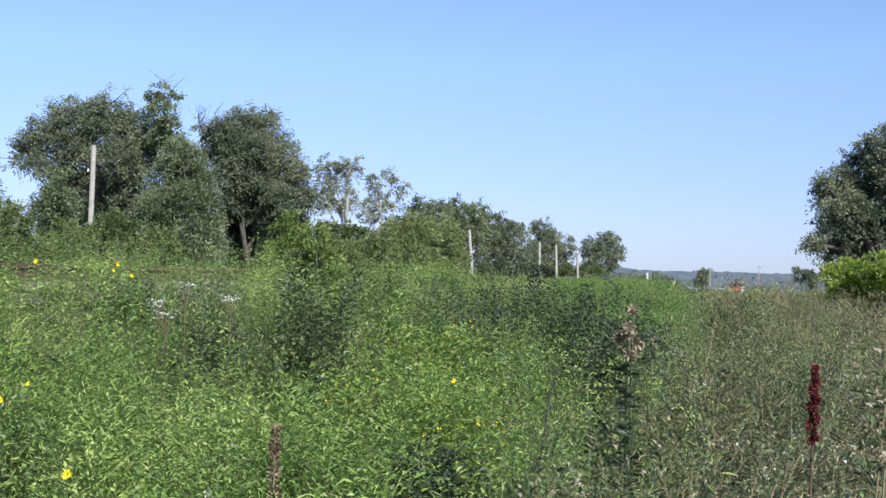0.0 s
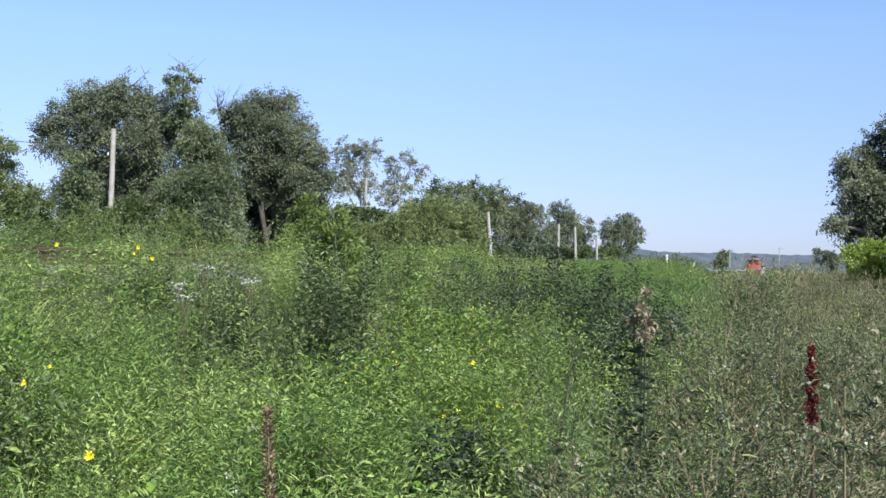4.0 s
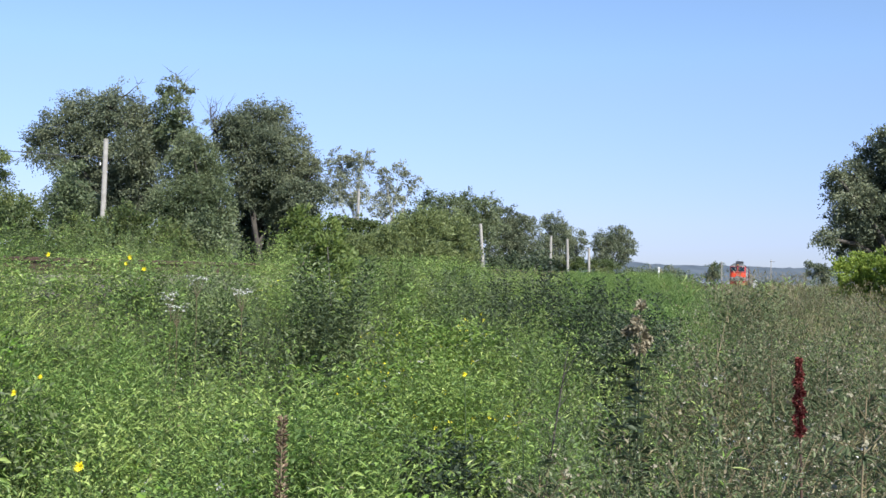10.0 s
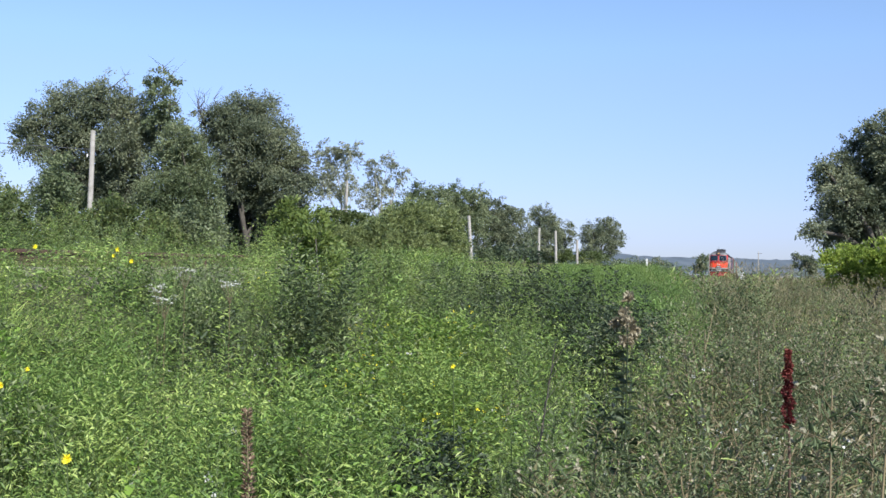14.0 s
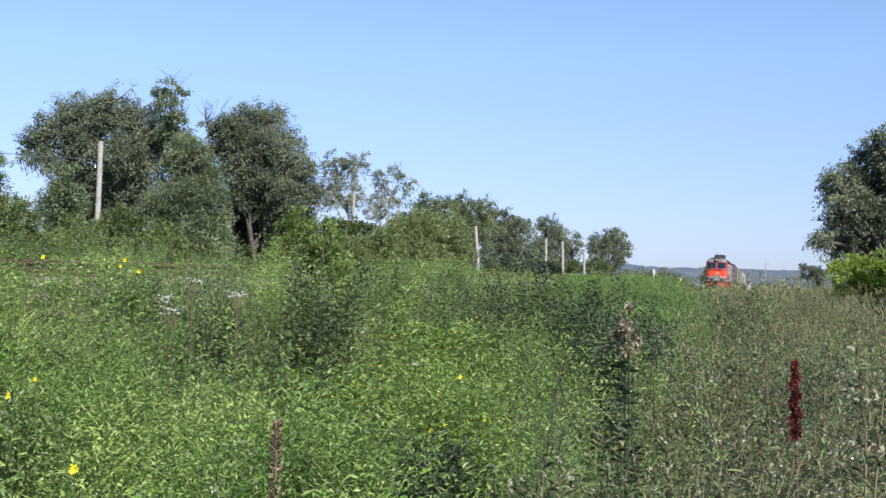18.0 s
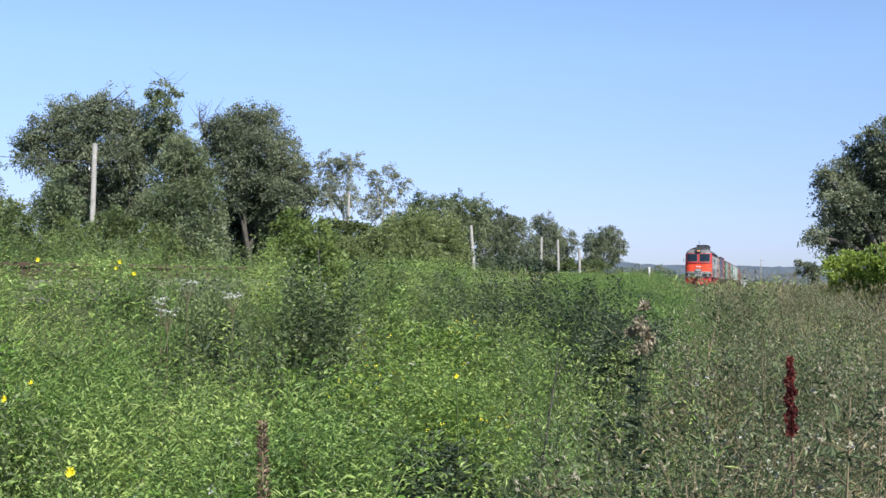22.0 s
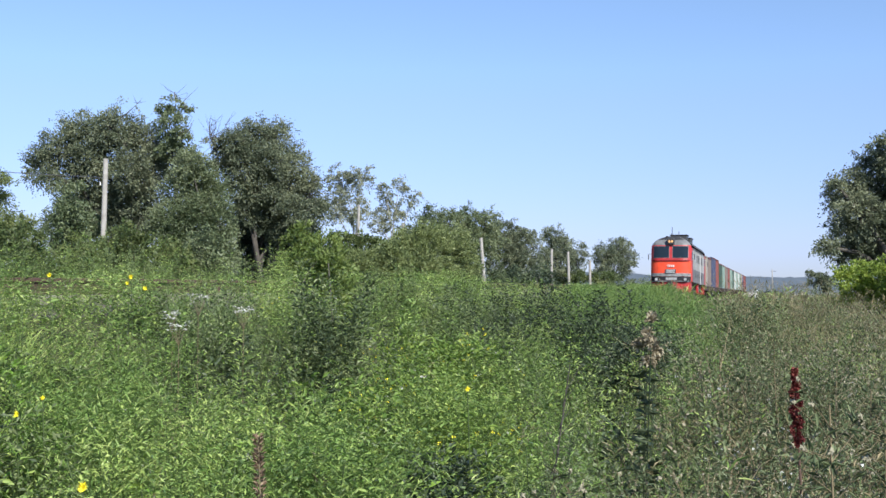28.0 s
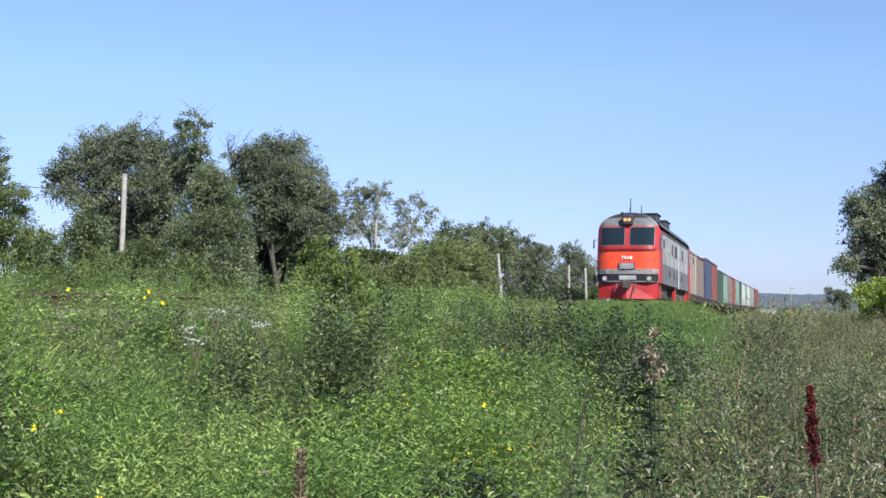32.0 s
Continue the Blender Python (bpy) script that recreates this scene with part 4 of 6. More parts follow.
    tree("poplar_thicket", -14.09, 33.0, [(-0.56, 0.59, 6.16, 0.25, 0.34), (-0.15, 0.63, 5.77, 0.18, 0.34), (-0.35, 0.55, 5.2, 0.44, 0.4), (0.82, -0.58, 4.64, 0.39, 0.23), (0.06, 0.13, 4.31, 0.53, 0.43), (0.77, -0.11, 4.16, 0.3, 0.23), (-0.68, 0.04, 4.77, 0.59, 0.91), (0.65, -0.52, 3.6, 0.68, 0.39), (-0.21, -0.43, 3.4, 0.81, 0.65), (1.29, -0.08, 3.24, 0.53, 0.33), (0.99, -0.39, 2.89, 0.75, 0.33)], 0.08, SHRUBLIGHT, seed=23, trunk_r=0.07, clump=0.24, stems=3, density=1.0, lift=0.8, label="upright dense green young poplar thicket")
    tree("elm_tree", 13.31, 33.0, [(-1.57, 0.3, 4.59, 0.57, 0.57), (-0.84, 0.48, 5.29, 0.67, 0.6), (-0.46, -0.44, 5.57, 0.75, 0.65), (-1.93, 0.7, 4.36, 0.34, 0.4), (-1.66, -0.43, 3.8, 0.72, 0.62), (-1.83, 0.24, 3.33, 0.53, 0.43), (-2.67, -0.57, 2.84, 0.32, 0.23), (-0.54, 0.36, 4.28, 0.83, 0.77), (-0.06, -0.49, 4.56, 0.98, 0.98), (-0.73, 0.29, 3.27, 0.83, 0.73), (-1.55, 0.31, 2.76, 0.67, 0.43), (0.31, 0.37, 3.13, 1.0, 0.83), (-2.28, -0.08, 4.75, 0.2, 0.16), (1.02, 0.51, 5.16, 0.84, 1.01), (-0.52, 0.6, 2.53, 1.01, 0.47)], 0.075, ELM, seed=24, trunk_r=0.22, density=1.1, stems=3, clump=0.24, lift=0.3, label="large dark elm with a pale forked limb beside the field")
    tree("box_elder_shrub", 8.84, 24.0, [(-0.68, -0.17, 1.93, 0.24, 0.19), (-0.09, 0.6, 2.04, 0.27, 0.25), (0.24, 0.48, 1.95, 0.37, 0.27), (0.32, -0.4, 2.07, 0.4, 0.31), (-0.23, 0.52, 1.61, 0.34, 0.25), (0.2, 0.19, 1.56, 0.53, 0.29), (0.58, -0.64, 1.82, 0.58, 0.42), (1.71, 0.63, 1.71, 0.62, 0.44)], 0.07, LIMELEAF, seed=25, trunk_r=0.03, clump=0.17, stems=6, density=1.0, lift=0.9, label="sunlit yellow-green leafy shrub below the elm", category="shrub")
    tree("round_tree", 66.6, 290.0, [(0.1, -1.2, 6.7, 1.67, 1.83), (-0.3, 0.5, 5.1, 1.83, 1.52)], 0.35, WILLOW, trunk_r=0.2, seed=26, clump=0.8, label="far round tree on the plain")
    tree("round_tree", 54.7, 170.0, [(-0.2, 1.0, 4.4, 1.61, 1.16), (1.1, 1.0, 3.7, 1.43, 1.07)], 0.3, ELM, trunk_r=0.15, seed=27, clump=0.6, label="far dark bushy tree on the plain")


def build_shrubs():
    tree("shrub", -13.1, 38.0, [(-0.0, 0.2, 4.2, 0.48, 1.00), (0.0, 0.4, 3.1, 0.60, 0.90)], 0.12, WILLOW, trunk_r=0.04, seed=40, clump=0.27, stems=4, label="slender grey-green willow shrub", category="shrub")
    tree("shrub", -11.5, 30.0, [(-0.0, -0.5, 2.9, 0.71, 0.47), (0.2, -0.3, 2.3, 0.94, 0.47)], 0.11, SHRUB, trunk_r=0.04, seed=41, clump=0.25, stems=4, label="green shrub past the rails", category="shrub")
    tree("shrub", -11.1, 34.0, [(-0.2, 0.6, 2.6, 0.80, 0.64), (0.7, 0.3, 2.5, 0.80, 0.61)], 0.11, SHRUB, trunk_r=0.04, seed=42, clump=0.26, stems=4, label="green shrub past the rails", category="shrub")
    tree("shrub", -9.4, 34.0, [(-0.3, -0.1, 2.7, 0.89, 0.61), (0.7, 0.5, 2.4, 0.80, 0.54)], 0.11, SHRUB, trunk_r=0.04, seed=43, clump=0.26, stems=4, label="bushy green shrub past the rails", category="shrub")
    tree("shrub", -7.9, 36.0, [(-0.2, 0.2, 2.7, 0.85, 0.76), (0.4, 0.2, 2.2, 0.42, 0.42)], 0.11, WILLOW, trunk_r=0.04, seed=44, clump=0.27, stems=4, label="grey-green shrub past the rails", category="shrub")
    tree("shrub", -5.4, 36.0, [(0.1, -0.2, 2.1, 0.68, 0.42)], 0.11, SHRUB, trunk_r=0.04, seed=45, clump=0.27, stems=4, label="green shrub past the rails", category="shrub")
    tree("shrub", -4.1, 32.0, [(-0.3, -0.2, 2.5, 0.47, 0.40), (0.5, -0.0, 2.3, 0.57, 0.47), (0.1, -0.5, 1.8, 0.84, 0.50)], 0.11, MAPLE, trunk_r=0.04, seed=46, clump=0.26, stems=4, label="yellow-green maple shrub past the rails", category="shrub")
    tree("shrub", -3.3, 46.0, [(-0.9, -0.2, 2.4, 1.09, 0.68), (0.3, 0.7, 2.5, 1.01, 0.68), (-1.8, -0.2, 2.2, 0.87, 0.53)], 0.13, SHRUB, trunk_r=0.04, seed=47, clump=0.30, stems=4, label="dense green shrub past the rails", category="shrub")
    tree("shrub", -2.7, 38.0, [(-1.0, -0.5, 2.4, 0.64, 0.64), (-0.4, -0.5, 2.5, 0.68, 0.52), (0.4, -0.4, 2.3, 0.72, 0.56)], 0.12, SHRUB, trunk_r=0.04, seed=48, clump=0.27, stems=4, label="green shrub past the rails", category="shrub")
    tree("shrub", -1.3, 42.0, [(-0.4, 0.4, 2.7, 0.88, 0.62), (0.5, -0.2, 2.9, 0.75, 0.57), (0.0, -0.4, 2.0, 1.32, 0.62)], 0.12, WILLOW, trunk_r=0.04, seed=49, clump=0.29, stems=4, label="grey-green willow shrub past the rails", category="shrub")
    tree("shrub", 0.1, 48.0, [(-0.5, -0.5, 2.7, 0.86, 0.76), (0.0, 0.6, 2.2, 0.86, 0.60)], 0.13, SHRUB, trunk_r=0.04, seed=50, clump=0.30, stems=4, label="olive shrub past the rails", category="shrub")
    tree("shrub", 2.9, 60.0, [(0.0, -0.1, 2.1, 1.07, 0.44), (1.5, -0.4, 2.1, 0.94, 0.38)], 0.14, DARKSHADELEAF, trunk_r=0.04, seed=51, clump=0.34, stems=4, label="low dark shrub under the trees", category="shrub")
    tree("shrub", 14.5, 128.0, [(-1.6, -1.4, 3.8, 2.02, 0.81), (2.0, -1.5, 3.6, 2.15, 0.67)], 0.22, SHRUB, trunk_r=0.04, seed=52, clump=0.54, stems=4, label="low shrub beside the poles", category="shrub")
    tree("crest_shrub", -1.7, 15.0, [(-0.1, -0.0, 1.1, 0.19, 0.24), (0.1, -0.1, 1.0, 0.19, 0.22), (-0.0, 0.2, 0.8, 0.27, 0.20), (0.1, -0.2, 0.5, 0.27, 0.24)], 0.065, MAPLE, trunk_r=0.022, seed=80, clump=0.17, stems=5, density=0.8, droop=-0.5, label="yellow-green maple sapling on the shoulder of the bank", category="shrub")
    tree("crest_shrub", -0.7, 27.0, [(-0.5, 0.0, 1.1, 0.51, 0.48), (-0.0, 0.2, 1.4, 0.48, 0.54), (-0.1, -0.1, 0.7, 0.85, 0.43)], 0.065, SHRUBLIGHT, trunk_r=0.022, seed=81, clump=0.17, stems=5, density=0.8, droop=-0.5, label="feathery pale olive shrub on the crest", category="shrub")
    tree("crest_shrub", 0.0, 28.5, [(-0.2, 0.4, 1.4, 0.51, 0.63), (0.2, -0.0, 1.0, 0.51, 0.54), (-0.1, -0.3, 0.5, 0.72, 0.30)], 0.065, SHRUBLIGHT, trunk_r=0.022, seed=82, clump=0.17, stems=5, density=0.8, droop=-0.5, label="feathery olive shrub on the crest", category="shrub")
    tree("crest_shrub", -1.6, 25.5, [(-0.2, -0.1, 0.8, 0.43, 0.35), (0.2, -0.3, 0.9, 0.43, 0.40), (0.0, -0.1, 0.5, 0.67, 0.29)], 0.065, SHRUBLIGHT, trunk_r=0.022, seed=83, clump=0.17, stems=5, density=0.8, droop=-0.5, label="olive shrub on the crest", category="shrub")
    tree("crest_shrub", -2.3, 23.5, [(-0.2, -0.1, 0.7, 0.35, 0.27), (0.3, 0.2, 0.8, 0.37, 0.30), (0.1, 0.3, 0.5, 0.54, 0.25)], 0.065, SHRUBLIGHT, trunk_r=0.022, seed=84, clump=0.17, stems=5, density=0.8, droop=-0.5, label="leafy green shrub on the crest", category="shrub")


def build_clumps():
    # two clumps added for the hollow, its shade painted as dark leaves
    weed_clump("weed_bush", 0.00, 6.0, 0.34, 0.92, 14, DARKSHADELEAF, 0.050, 100, "dark green weeds with the hollow's shade in their leaf colour")
    weed_clump("weed_bush", -0.15, 6.2, 0.20, 0.88, 8, DARKSHADELEAF, 0.050, 101, "dark green weeds with the hollow's shade in their leaf colour")
    # the shade between the thistle's dense leaves is in its dark colour
    weed_clump("weed_bush", 0.83, 4.7, 0.04, 1.24, 3, DARKSHADELEAF, 0.036, 102, "broad-leaved thistle stalks above the weeds, inner shade in the leaf colour", pairs=7)
    weed_clump("weed_bush", -1.16, 10.6, 0.22, 2.0, 24, MUGWORT, 0.060, 103, "tall leafy grey-green mugwort bush on the bank")
    # dark leaves here paint the shaded core of the tall bush
    weed_clump("weed_bush", -0.98, 10.0, 0.18, 1.05, 6, DARKSHADELEAF, 0.050, 104, "leafy mugwort beside the bush, core shade in its dark colour")
    # shadows under the shrubs at the bank foot, painted as dark-leaved thickets
    weed_clump("weed_bush", 1.71, 17.0, 0.60, 2.00, 22, DARKSHADELEAF, 0.060, 105, "mugwort thicket at the bank foot, shadow in its dark leaf colour")
    weed_clump("weed_bush", 2.00, 15.0, 0.60, 1.80, 24, DARKSHADELEAF, 0.060, 106, "mugwort thicket at the bank foot, shadow in its dark leaf colour")
    weed_clump("weed_bush", 1.96, 13.0, 0.40, 1.50, 17, DARKSHADELEAF, 0.055, 107, "mugwort thicket at the bank foot, shadow in its dark leaf colour")
    weed_clump("weed_bush", 1.30, 17.6, 0.55, 2.00, 20, DARKSHADELEAF, 0.055, 124, "mugwort thicket at the bank foot, shadow in its dark leaf colour")
    weed_clump("weed_bush", 2.25, 13.6, 0.45, 1.35, 12, DARKSHADELEAF, 0.055, 125, "mugwort thicket at the bank foot, shadow in its dark leaf colour")
    weed_clump("weed_bush", 0.82, 18.3, 0.40, 1.85, 12, DARKSHADELEAF, 0.055, 127, "mugwort thicket at the bank foot, shadow in its dark leaf colour")
    # these upright weeds carry the same shadow in their leaves
    weed_clump("weed_bush", 0.43, 17.0, 0.22, 1.60, 8, DARKSHADELEAF, 0.055, 108, "upright weeds on the bank, shadow in their dark leaf colour")
    weed_clump("weed_bush", 0.57, 16.0, 0.15, 1.10, 6, DARKSHADELEAF, 0.050, 109, "upright weeds on the bank, shadow in their dark leaf colour")
    weed_clump("weed_bush", -2.08, 10.3, 0.25, 1.00, 6, DARKSHADELEAF, 0.050, 110, "dark weed bush on the bank")
    weed_clump("weed_bush", 4.75, 18.0, 0.42, 1.62, 14, MUGWORT, 0.060, 111, "small green bush on the flat")
    weed_clump("weed_bush", 2.51, 11.0, 0.30, 1.00, 9, DARKSHADELEAF, 0.050, 112, "dark weeds on the dry flat")
    weed_clump("weed_bush", 6.06, 20.0, 0.60, 1.20, 10, WORM, 0.050, 113, "grey bush in dry grass")
    weed_clump("weed_bush", -0.84, 13.5, 0.35, 1.50, 9, WEED, 0.060, 114, "leafy green bush on the bank")
    weed_clump("weed_bush", -0.32, 14.5, 0.40, 1.40, 9, WEED, 0.060, 115, "leafy green bush on the bank")
    weed_clump("weed_bush", 8.59, 24.0, 0.30, 1.00, 9, DARKSHADELEAF, 0.070, 116, "small dark bush in the dry grass")
    # near end of the shadowed thicket, again by leaf colour
    weed_clump("weed_bush", 1.86, 11.5, 0.28, 1.38, 19, DARKSHADELEAF, 0.050, 117, "mugwort thicket at the bank foot, shadow in its dark leaf colour")
    weed_clump("weed_bush", 1.13, 8.2, 0.16, 0.90, 4, DARKSHADELEAF, 0.050, 118, "dark weeds in the grass")
    weed_clump("weed_bush", 1.57, 4.2, 0.20, 0.85, 8, DARKSHADELEAF, 0.050, 119, "dark weeds under the wormwood")
    weed_clump("weed_bush", -2.98, 8.0, 0.30, 0.80, 7, MUGWORT, 0.060, 120, "dark green weeds on the bank")
    weed_clump("weed_bush", -1.76, 4.6, 0.15, 0.60, 4, BROAD, 0.070, 121, "bright green broad-leaved weed low in grass")
    weed_clump("weed_bush", -1.31, 3.9, 0.12, 0.50, 4, BROAD, 0.070, 122, "bright green broad-leaved weed low in grass")
    weed_clump("weed_bush", 0.24, 3.6, 0.06, 0.62, 2, BROAD, 0.070, 123, "bright green broad-leaved weed low in grass")


build_clumps()
mugwort_clumps()
build_trees()
build_shrubs()


# ---------------------------------------------------------------- mesh parts
def box_bm(sx, sy, sz, cx=0.0, cy=0.0, cz=0.0, bevel=0.0, bm=None, turn=None):
    own = bmesh.new()
    m = Matrix.Translation((cx, cy, cz)) @ (turn or Matrix.Identity(4)) @ Matrix.Diagonal((sx, sy, sz, 1))
    bmesh.ops.create_cube(own, size=1.0, matrix=m)
    if bevel:
        bmesh.ops.bevel(own, geom=own.edges[:], offset=bevel, segments=2, affect="EDGES", profile=0.6)
    if bm is None:
        return own
    me = bpy.data.meshes.new("joined")
    own.to_mesh(me)
    own.free()
    bm.from_mesh(me)
    bpy.data.meshes.remove(me)
    return bm


def rod_bm(a, b, ra, rb=None, sides=12, bm=None):
    """A round, capped, tapered rod from a to b."""
    a, b = Vector(a), Vector(b)
    bm = bm or bmesh.new()
    m = Matrix.Translation((a + b) / 2) @ (b - a).to_track_quat("Z", "Y").to_matrix().to_4x4()
    bmesh.ops.create_cone(bm, cap_ends=True, segments=sides, radius1=ra, radius2=ra if rb is None else rb, depth=(b - a).length, matrix=m)
    return bm


def grid_bm(P):
    """A sheet of quads over an array of points, rows by columns."""
    bm = bmesh.new()
    vs = [[bm.verts.new(p) for p in row] for row in P]
    for r0, r1 in zip(vs, vs[1:]):
        for a, b, c, d in zip(r0, r0[1:], r1[1:], r1):
            bm.faces.new((a, b, c, d))
    return bm


def part(name, bm, mat, parent, label="", m=None, smooth=False):
    me = bpy.data.meshes.new(name)
    bm.normal_update()
    bm.to_mesh(me)
    bm.free()
    me.materials.append(mat)
    if smooth:
        for p in me.polygons:
            p.use_smooth = True
    ob = new(name, me)
    ob.parent = parent
    if m is not None:
        ob.matrix_local = m
    if label:
        ob["label"] = label
    return ob


def again(ob, m, parent=None):
    """Another object on the same mesh."""
    o = new(ob.name.split(".")[0], ob.data)
    o.parent = parent or ob.parent
    o.matrix_local = m
    if "label" in ob:
        o["label"] = ob["label"]
    return o


CONCRETE = surface("weathered_concrete", [(0.3, (0.24, 0.225, 0.20)), (0.7, (0.38, 0.36, 0.33))], 4, 0.9, bump=0.4, bump_scale=30)
OLDWOOD = surface("grey_wood", [(0.3, (0.22, 0.19, 0.16)), (0.7, (0.40, 0.36, 0.31))], 5, 0.9, bump=0.4, bump_scale=20)
RUST = surface("rusty_steel", [(0.3, (0.055, 0.033, 0.024)), (0.7, (0.13, 0.078, 0.058))], 6, 0.75, 0.3, bump=0.3)
BALLAST = surface("ballast_stone", [(0.35, (0.08, 0.07, 0.06)), (0.65, (0.18, 0.16, 0.14))], 14, 0.95, bump=1.0, bump_scale=22)
PORCELAIN = surface("white_porcelain", stops2((0.7, 0.7, 0.68), 0.9, 1.05), 10, 0.25)
DARKSTEEL = surface("dark_steel", stops2((0.045, 0.045, 0.05), 0.7, 1.5), 6, 0.6, 0.4)
WIRE = surface("line_wire", stops2((0.12, 0.12, 0.13)), 5, 0.5, 0.5)
WHITEWASH = surface("whitewash", stops2((0.72, 0.72, 0.70), 0.85, 1.05), 9, 0.85)


# ---------------------------------------------------------------- hills and far things
def build_hills():
    rng = np.random.default_rng(3)
    xs = np.linspace(-600, 2600, 320)
    ys = np.linspace(2300, 3200, 14)
    X, Y = np.meshgrid(xs, ys, indexing="ij")
    crest = 30 - np.clip((X - 500) / 1500, -0.6, 1.0) * 22 + 3 * np.sin(X / 130) + 2.0 * np.sin(X / 47) + 0.8 * np.sin(X / 11)
    Z = -12 + (crest + 12) * np.sin(np.clip((Y - 2300) / 900, 0, 1) * math.pi) ** 0.8 + rng.normal(size=X.shape) * 0.9
    V = np.stack([X, Y, Z], -1).reshape(-1, 3)
    a = (np.arange(len(xs) - 1)[:, None] * len(ys) + np.arange(len(ys) - 1)).ravel()
    T = np.concatenate([np.stack([a, a + len(ys), a + len(ys) + 1], 1), np.stack([a, a + len(ys) + 1, a + 1], 1)])
    # the blue haze of distance is mixed into the forest colour
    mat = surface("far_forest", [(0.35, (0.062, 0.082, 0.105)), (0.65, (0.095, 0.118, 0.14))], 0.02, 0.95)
    tagged(new("backdrop_hills", mesh_from("backdrop_hills", V, T, [mat], smooth=True)), "long low wooded hills with blue haze in their colour", "hills", kind="structure")


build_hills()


def mast(x, y, top, arm):
    z = float(ground_z(x, y))
    m = thing("line_mast", x, y, z - 0.1, label="thin grey mast far along the line", category="mast", group="masts on the plain")
    part("shaft", rod_bm((0, 0, 0), (0, 0, top - z + 0.1), 0.17, 0.10), CONCRETE, m)
    part("crossarm", box_bm(arm, 0.12, 0.12, arm * 0.3, 0, top - z - 0.4, 0.02), WIRE, m)
    return m


def far_house(x, y, w, d, h, rz):
    z = float(ground_z(x, y))
    ho = thing("far_house", x, y, z - 0.2, rz, label="small pale house far off among weeds", category="house", group="houses on the plain")
    part("wall", box_bm(w, d, h, 0, 0, h / 2, 0.03), WHITEWASH, ho)
    bm = bmesh.new()
    v = [bm.verts.new(p) for p in ((-w * 0.55, -d * 0.56, h), (w * 0.55, -d * 0.56, h), (w * 0.55, d * 0.56, h), (-w * 0.55, d * 0.56, h), (-w * 0.55, 0, h + d * 0.33), (w * 0.55, 0, h + d * 0.33))]
    for f in ((0, 1, 5, 4), (2, 3, 4, 5), (1, 2, 5), (3, 0, 4), (3, 2, 1, 0)):
        bm.faces.new([v[i] for i in f])
    part("roof", bm, CONCRETE, ho, "pale pitched roof")
    for i in (-0.28, 0.28):
        part("window", box_bm(w * 0.16, 0.08, h * 0.34, i * w, -d / 2 - 0.02, h * 0.55, 0.01), DARKSTEEL, ho)
    return ho


mast(61.0, 258.0, 4.9, 0.6)
mast(83.4, 298.0, 6.2, 1.2)
mast(52.0, 300.0, 4.3, 0.5)
for house in ((108.6, 420.0, 5, 5, 3.6, 10), (138.0, 455.0, 9, 6, 3.4, -15), (147.0, 470.0, 6, 5, 3.4, 20)):
    far_house(*house)


def picket(x, y, top, w):
    z = float(ground_z(x, y))
    p = thing("line_post", x, y, z - 0.15, -16, label="short whitewashed concrete marker post", category="post", group="marker posts")
    part("shaft", box_bm(w, w, top - z + 0.15, 0, 0, (top - z + 0.15) / 2, 0.02), WHITEWASH, p)
    part("cap", box_bm(w * 1.5, w * 0.5, 0.14, 0, -w * 0.7, top - z + 0.02, 0.02), WHITEWASH, p)


picket(20.3, 112.0, 2.4, 0.15)
picket(26.0, 98.0, 1.35, 0.22)
picket(27.0, 101.0, 1.3, 0.2)


# ---------------------------------------------------------------- pole line
def pole(x, y, top, r, lean=0.0, fitted=True):
    z = float(ground_z(x, y))
    h = top - z
    p = thing("line_pole", x, y, z - 0.1, label="weathered pale utility pole with small brackets", category="pole", group="poles along the track")
    p.matrix_world = pose(x, y, z - 0.1, 0, lean, -16)
    part("shaft", rod_bm((0, 0, 0), (0, 0, h + 0.1), r * 1.25, r, 10), CONCRETE, p)
    if fitted:
        for k, side in ((0.9, -1),):
            a = part("bracket", rod_bm((0, 0, h - k), (side * 0.2, 0, h - k + 0.05), 0.018, 0.014, 6), DARKSTEEL, p)
            part("insulator", rod_bm((side * 0.2, 0, h - k + 0.02), (side * 0.2, 0, h - k + 0.14), 0.032, 0.022, 10), PORCELAIN, a, "white porcelain insulator")
    return p


for place in ((-13.05, 41.6, 6.25, 0.09, 1.0), (-5.7, 66.0, 6.3, 0.075, 0.5, False), (-3.5, 76.0, 5.8, 0.12, 0.0, False), (-0.6, 80.0, 5.95, 0.11, -2.0, False),
              (2.25, 80.0, 5.02, 0.11, -4.5, False), (9.35, 110.0, 5.2, 0.115, 0.5, False), (11.7, 115.0, 5.1, 0.12, -2.0, False), (13.2, 110.0, 4.1, 0.115, -1.0, False)):
    pole(*place)
cable = thing("line_wire", label="single thin wire running to the pole", category="wire")
a, b = Vector((-40.0, 6.0, 6.2)), Vector((-13.05, 41.6, 5.55))
cable.location = b
pts = [a.lerp(b, f) - Vector((0, 0, 2.2 * f * (1 - f))) - b for f in np.linspace(0, 1, 15)]
bm = bmesh.new()
for p, q in zip(pts, pts[1:]):
    rod_bm(p, q, 0.012, 0.012, 6, bm)
part("strand", bm, WIRE, cable)


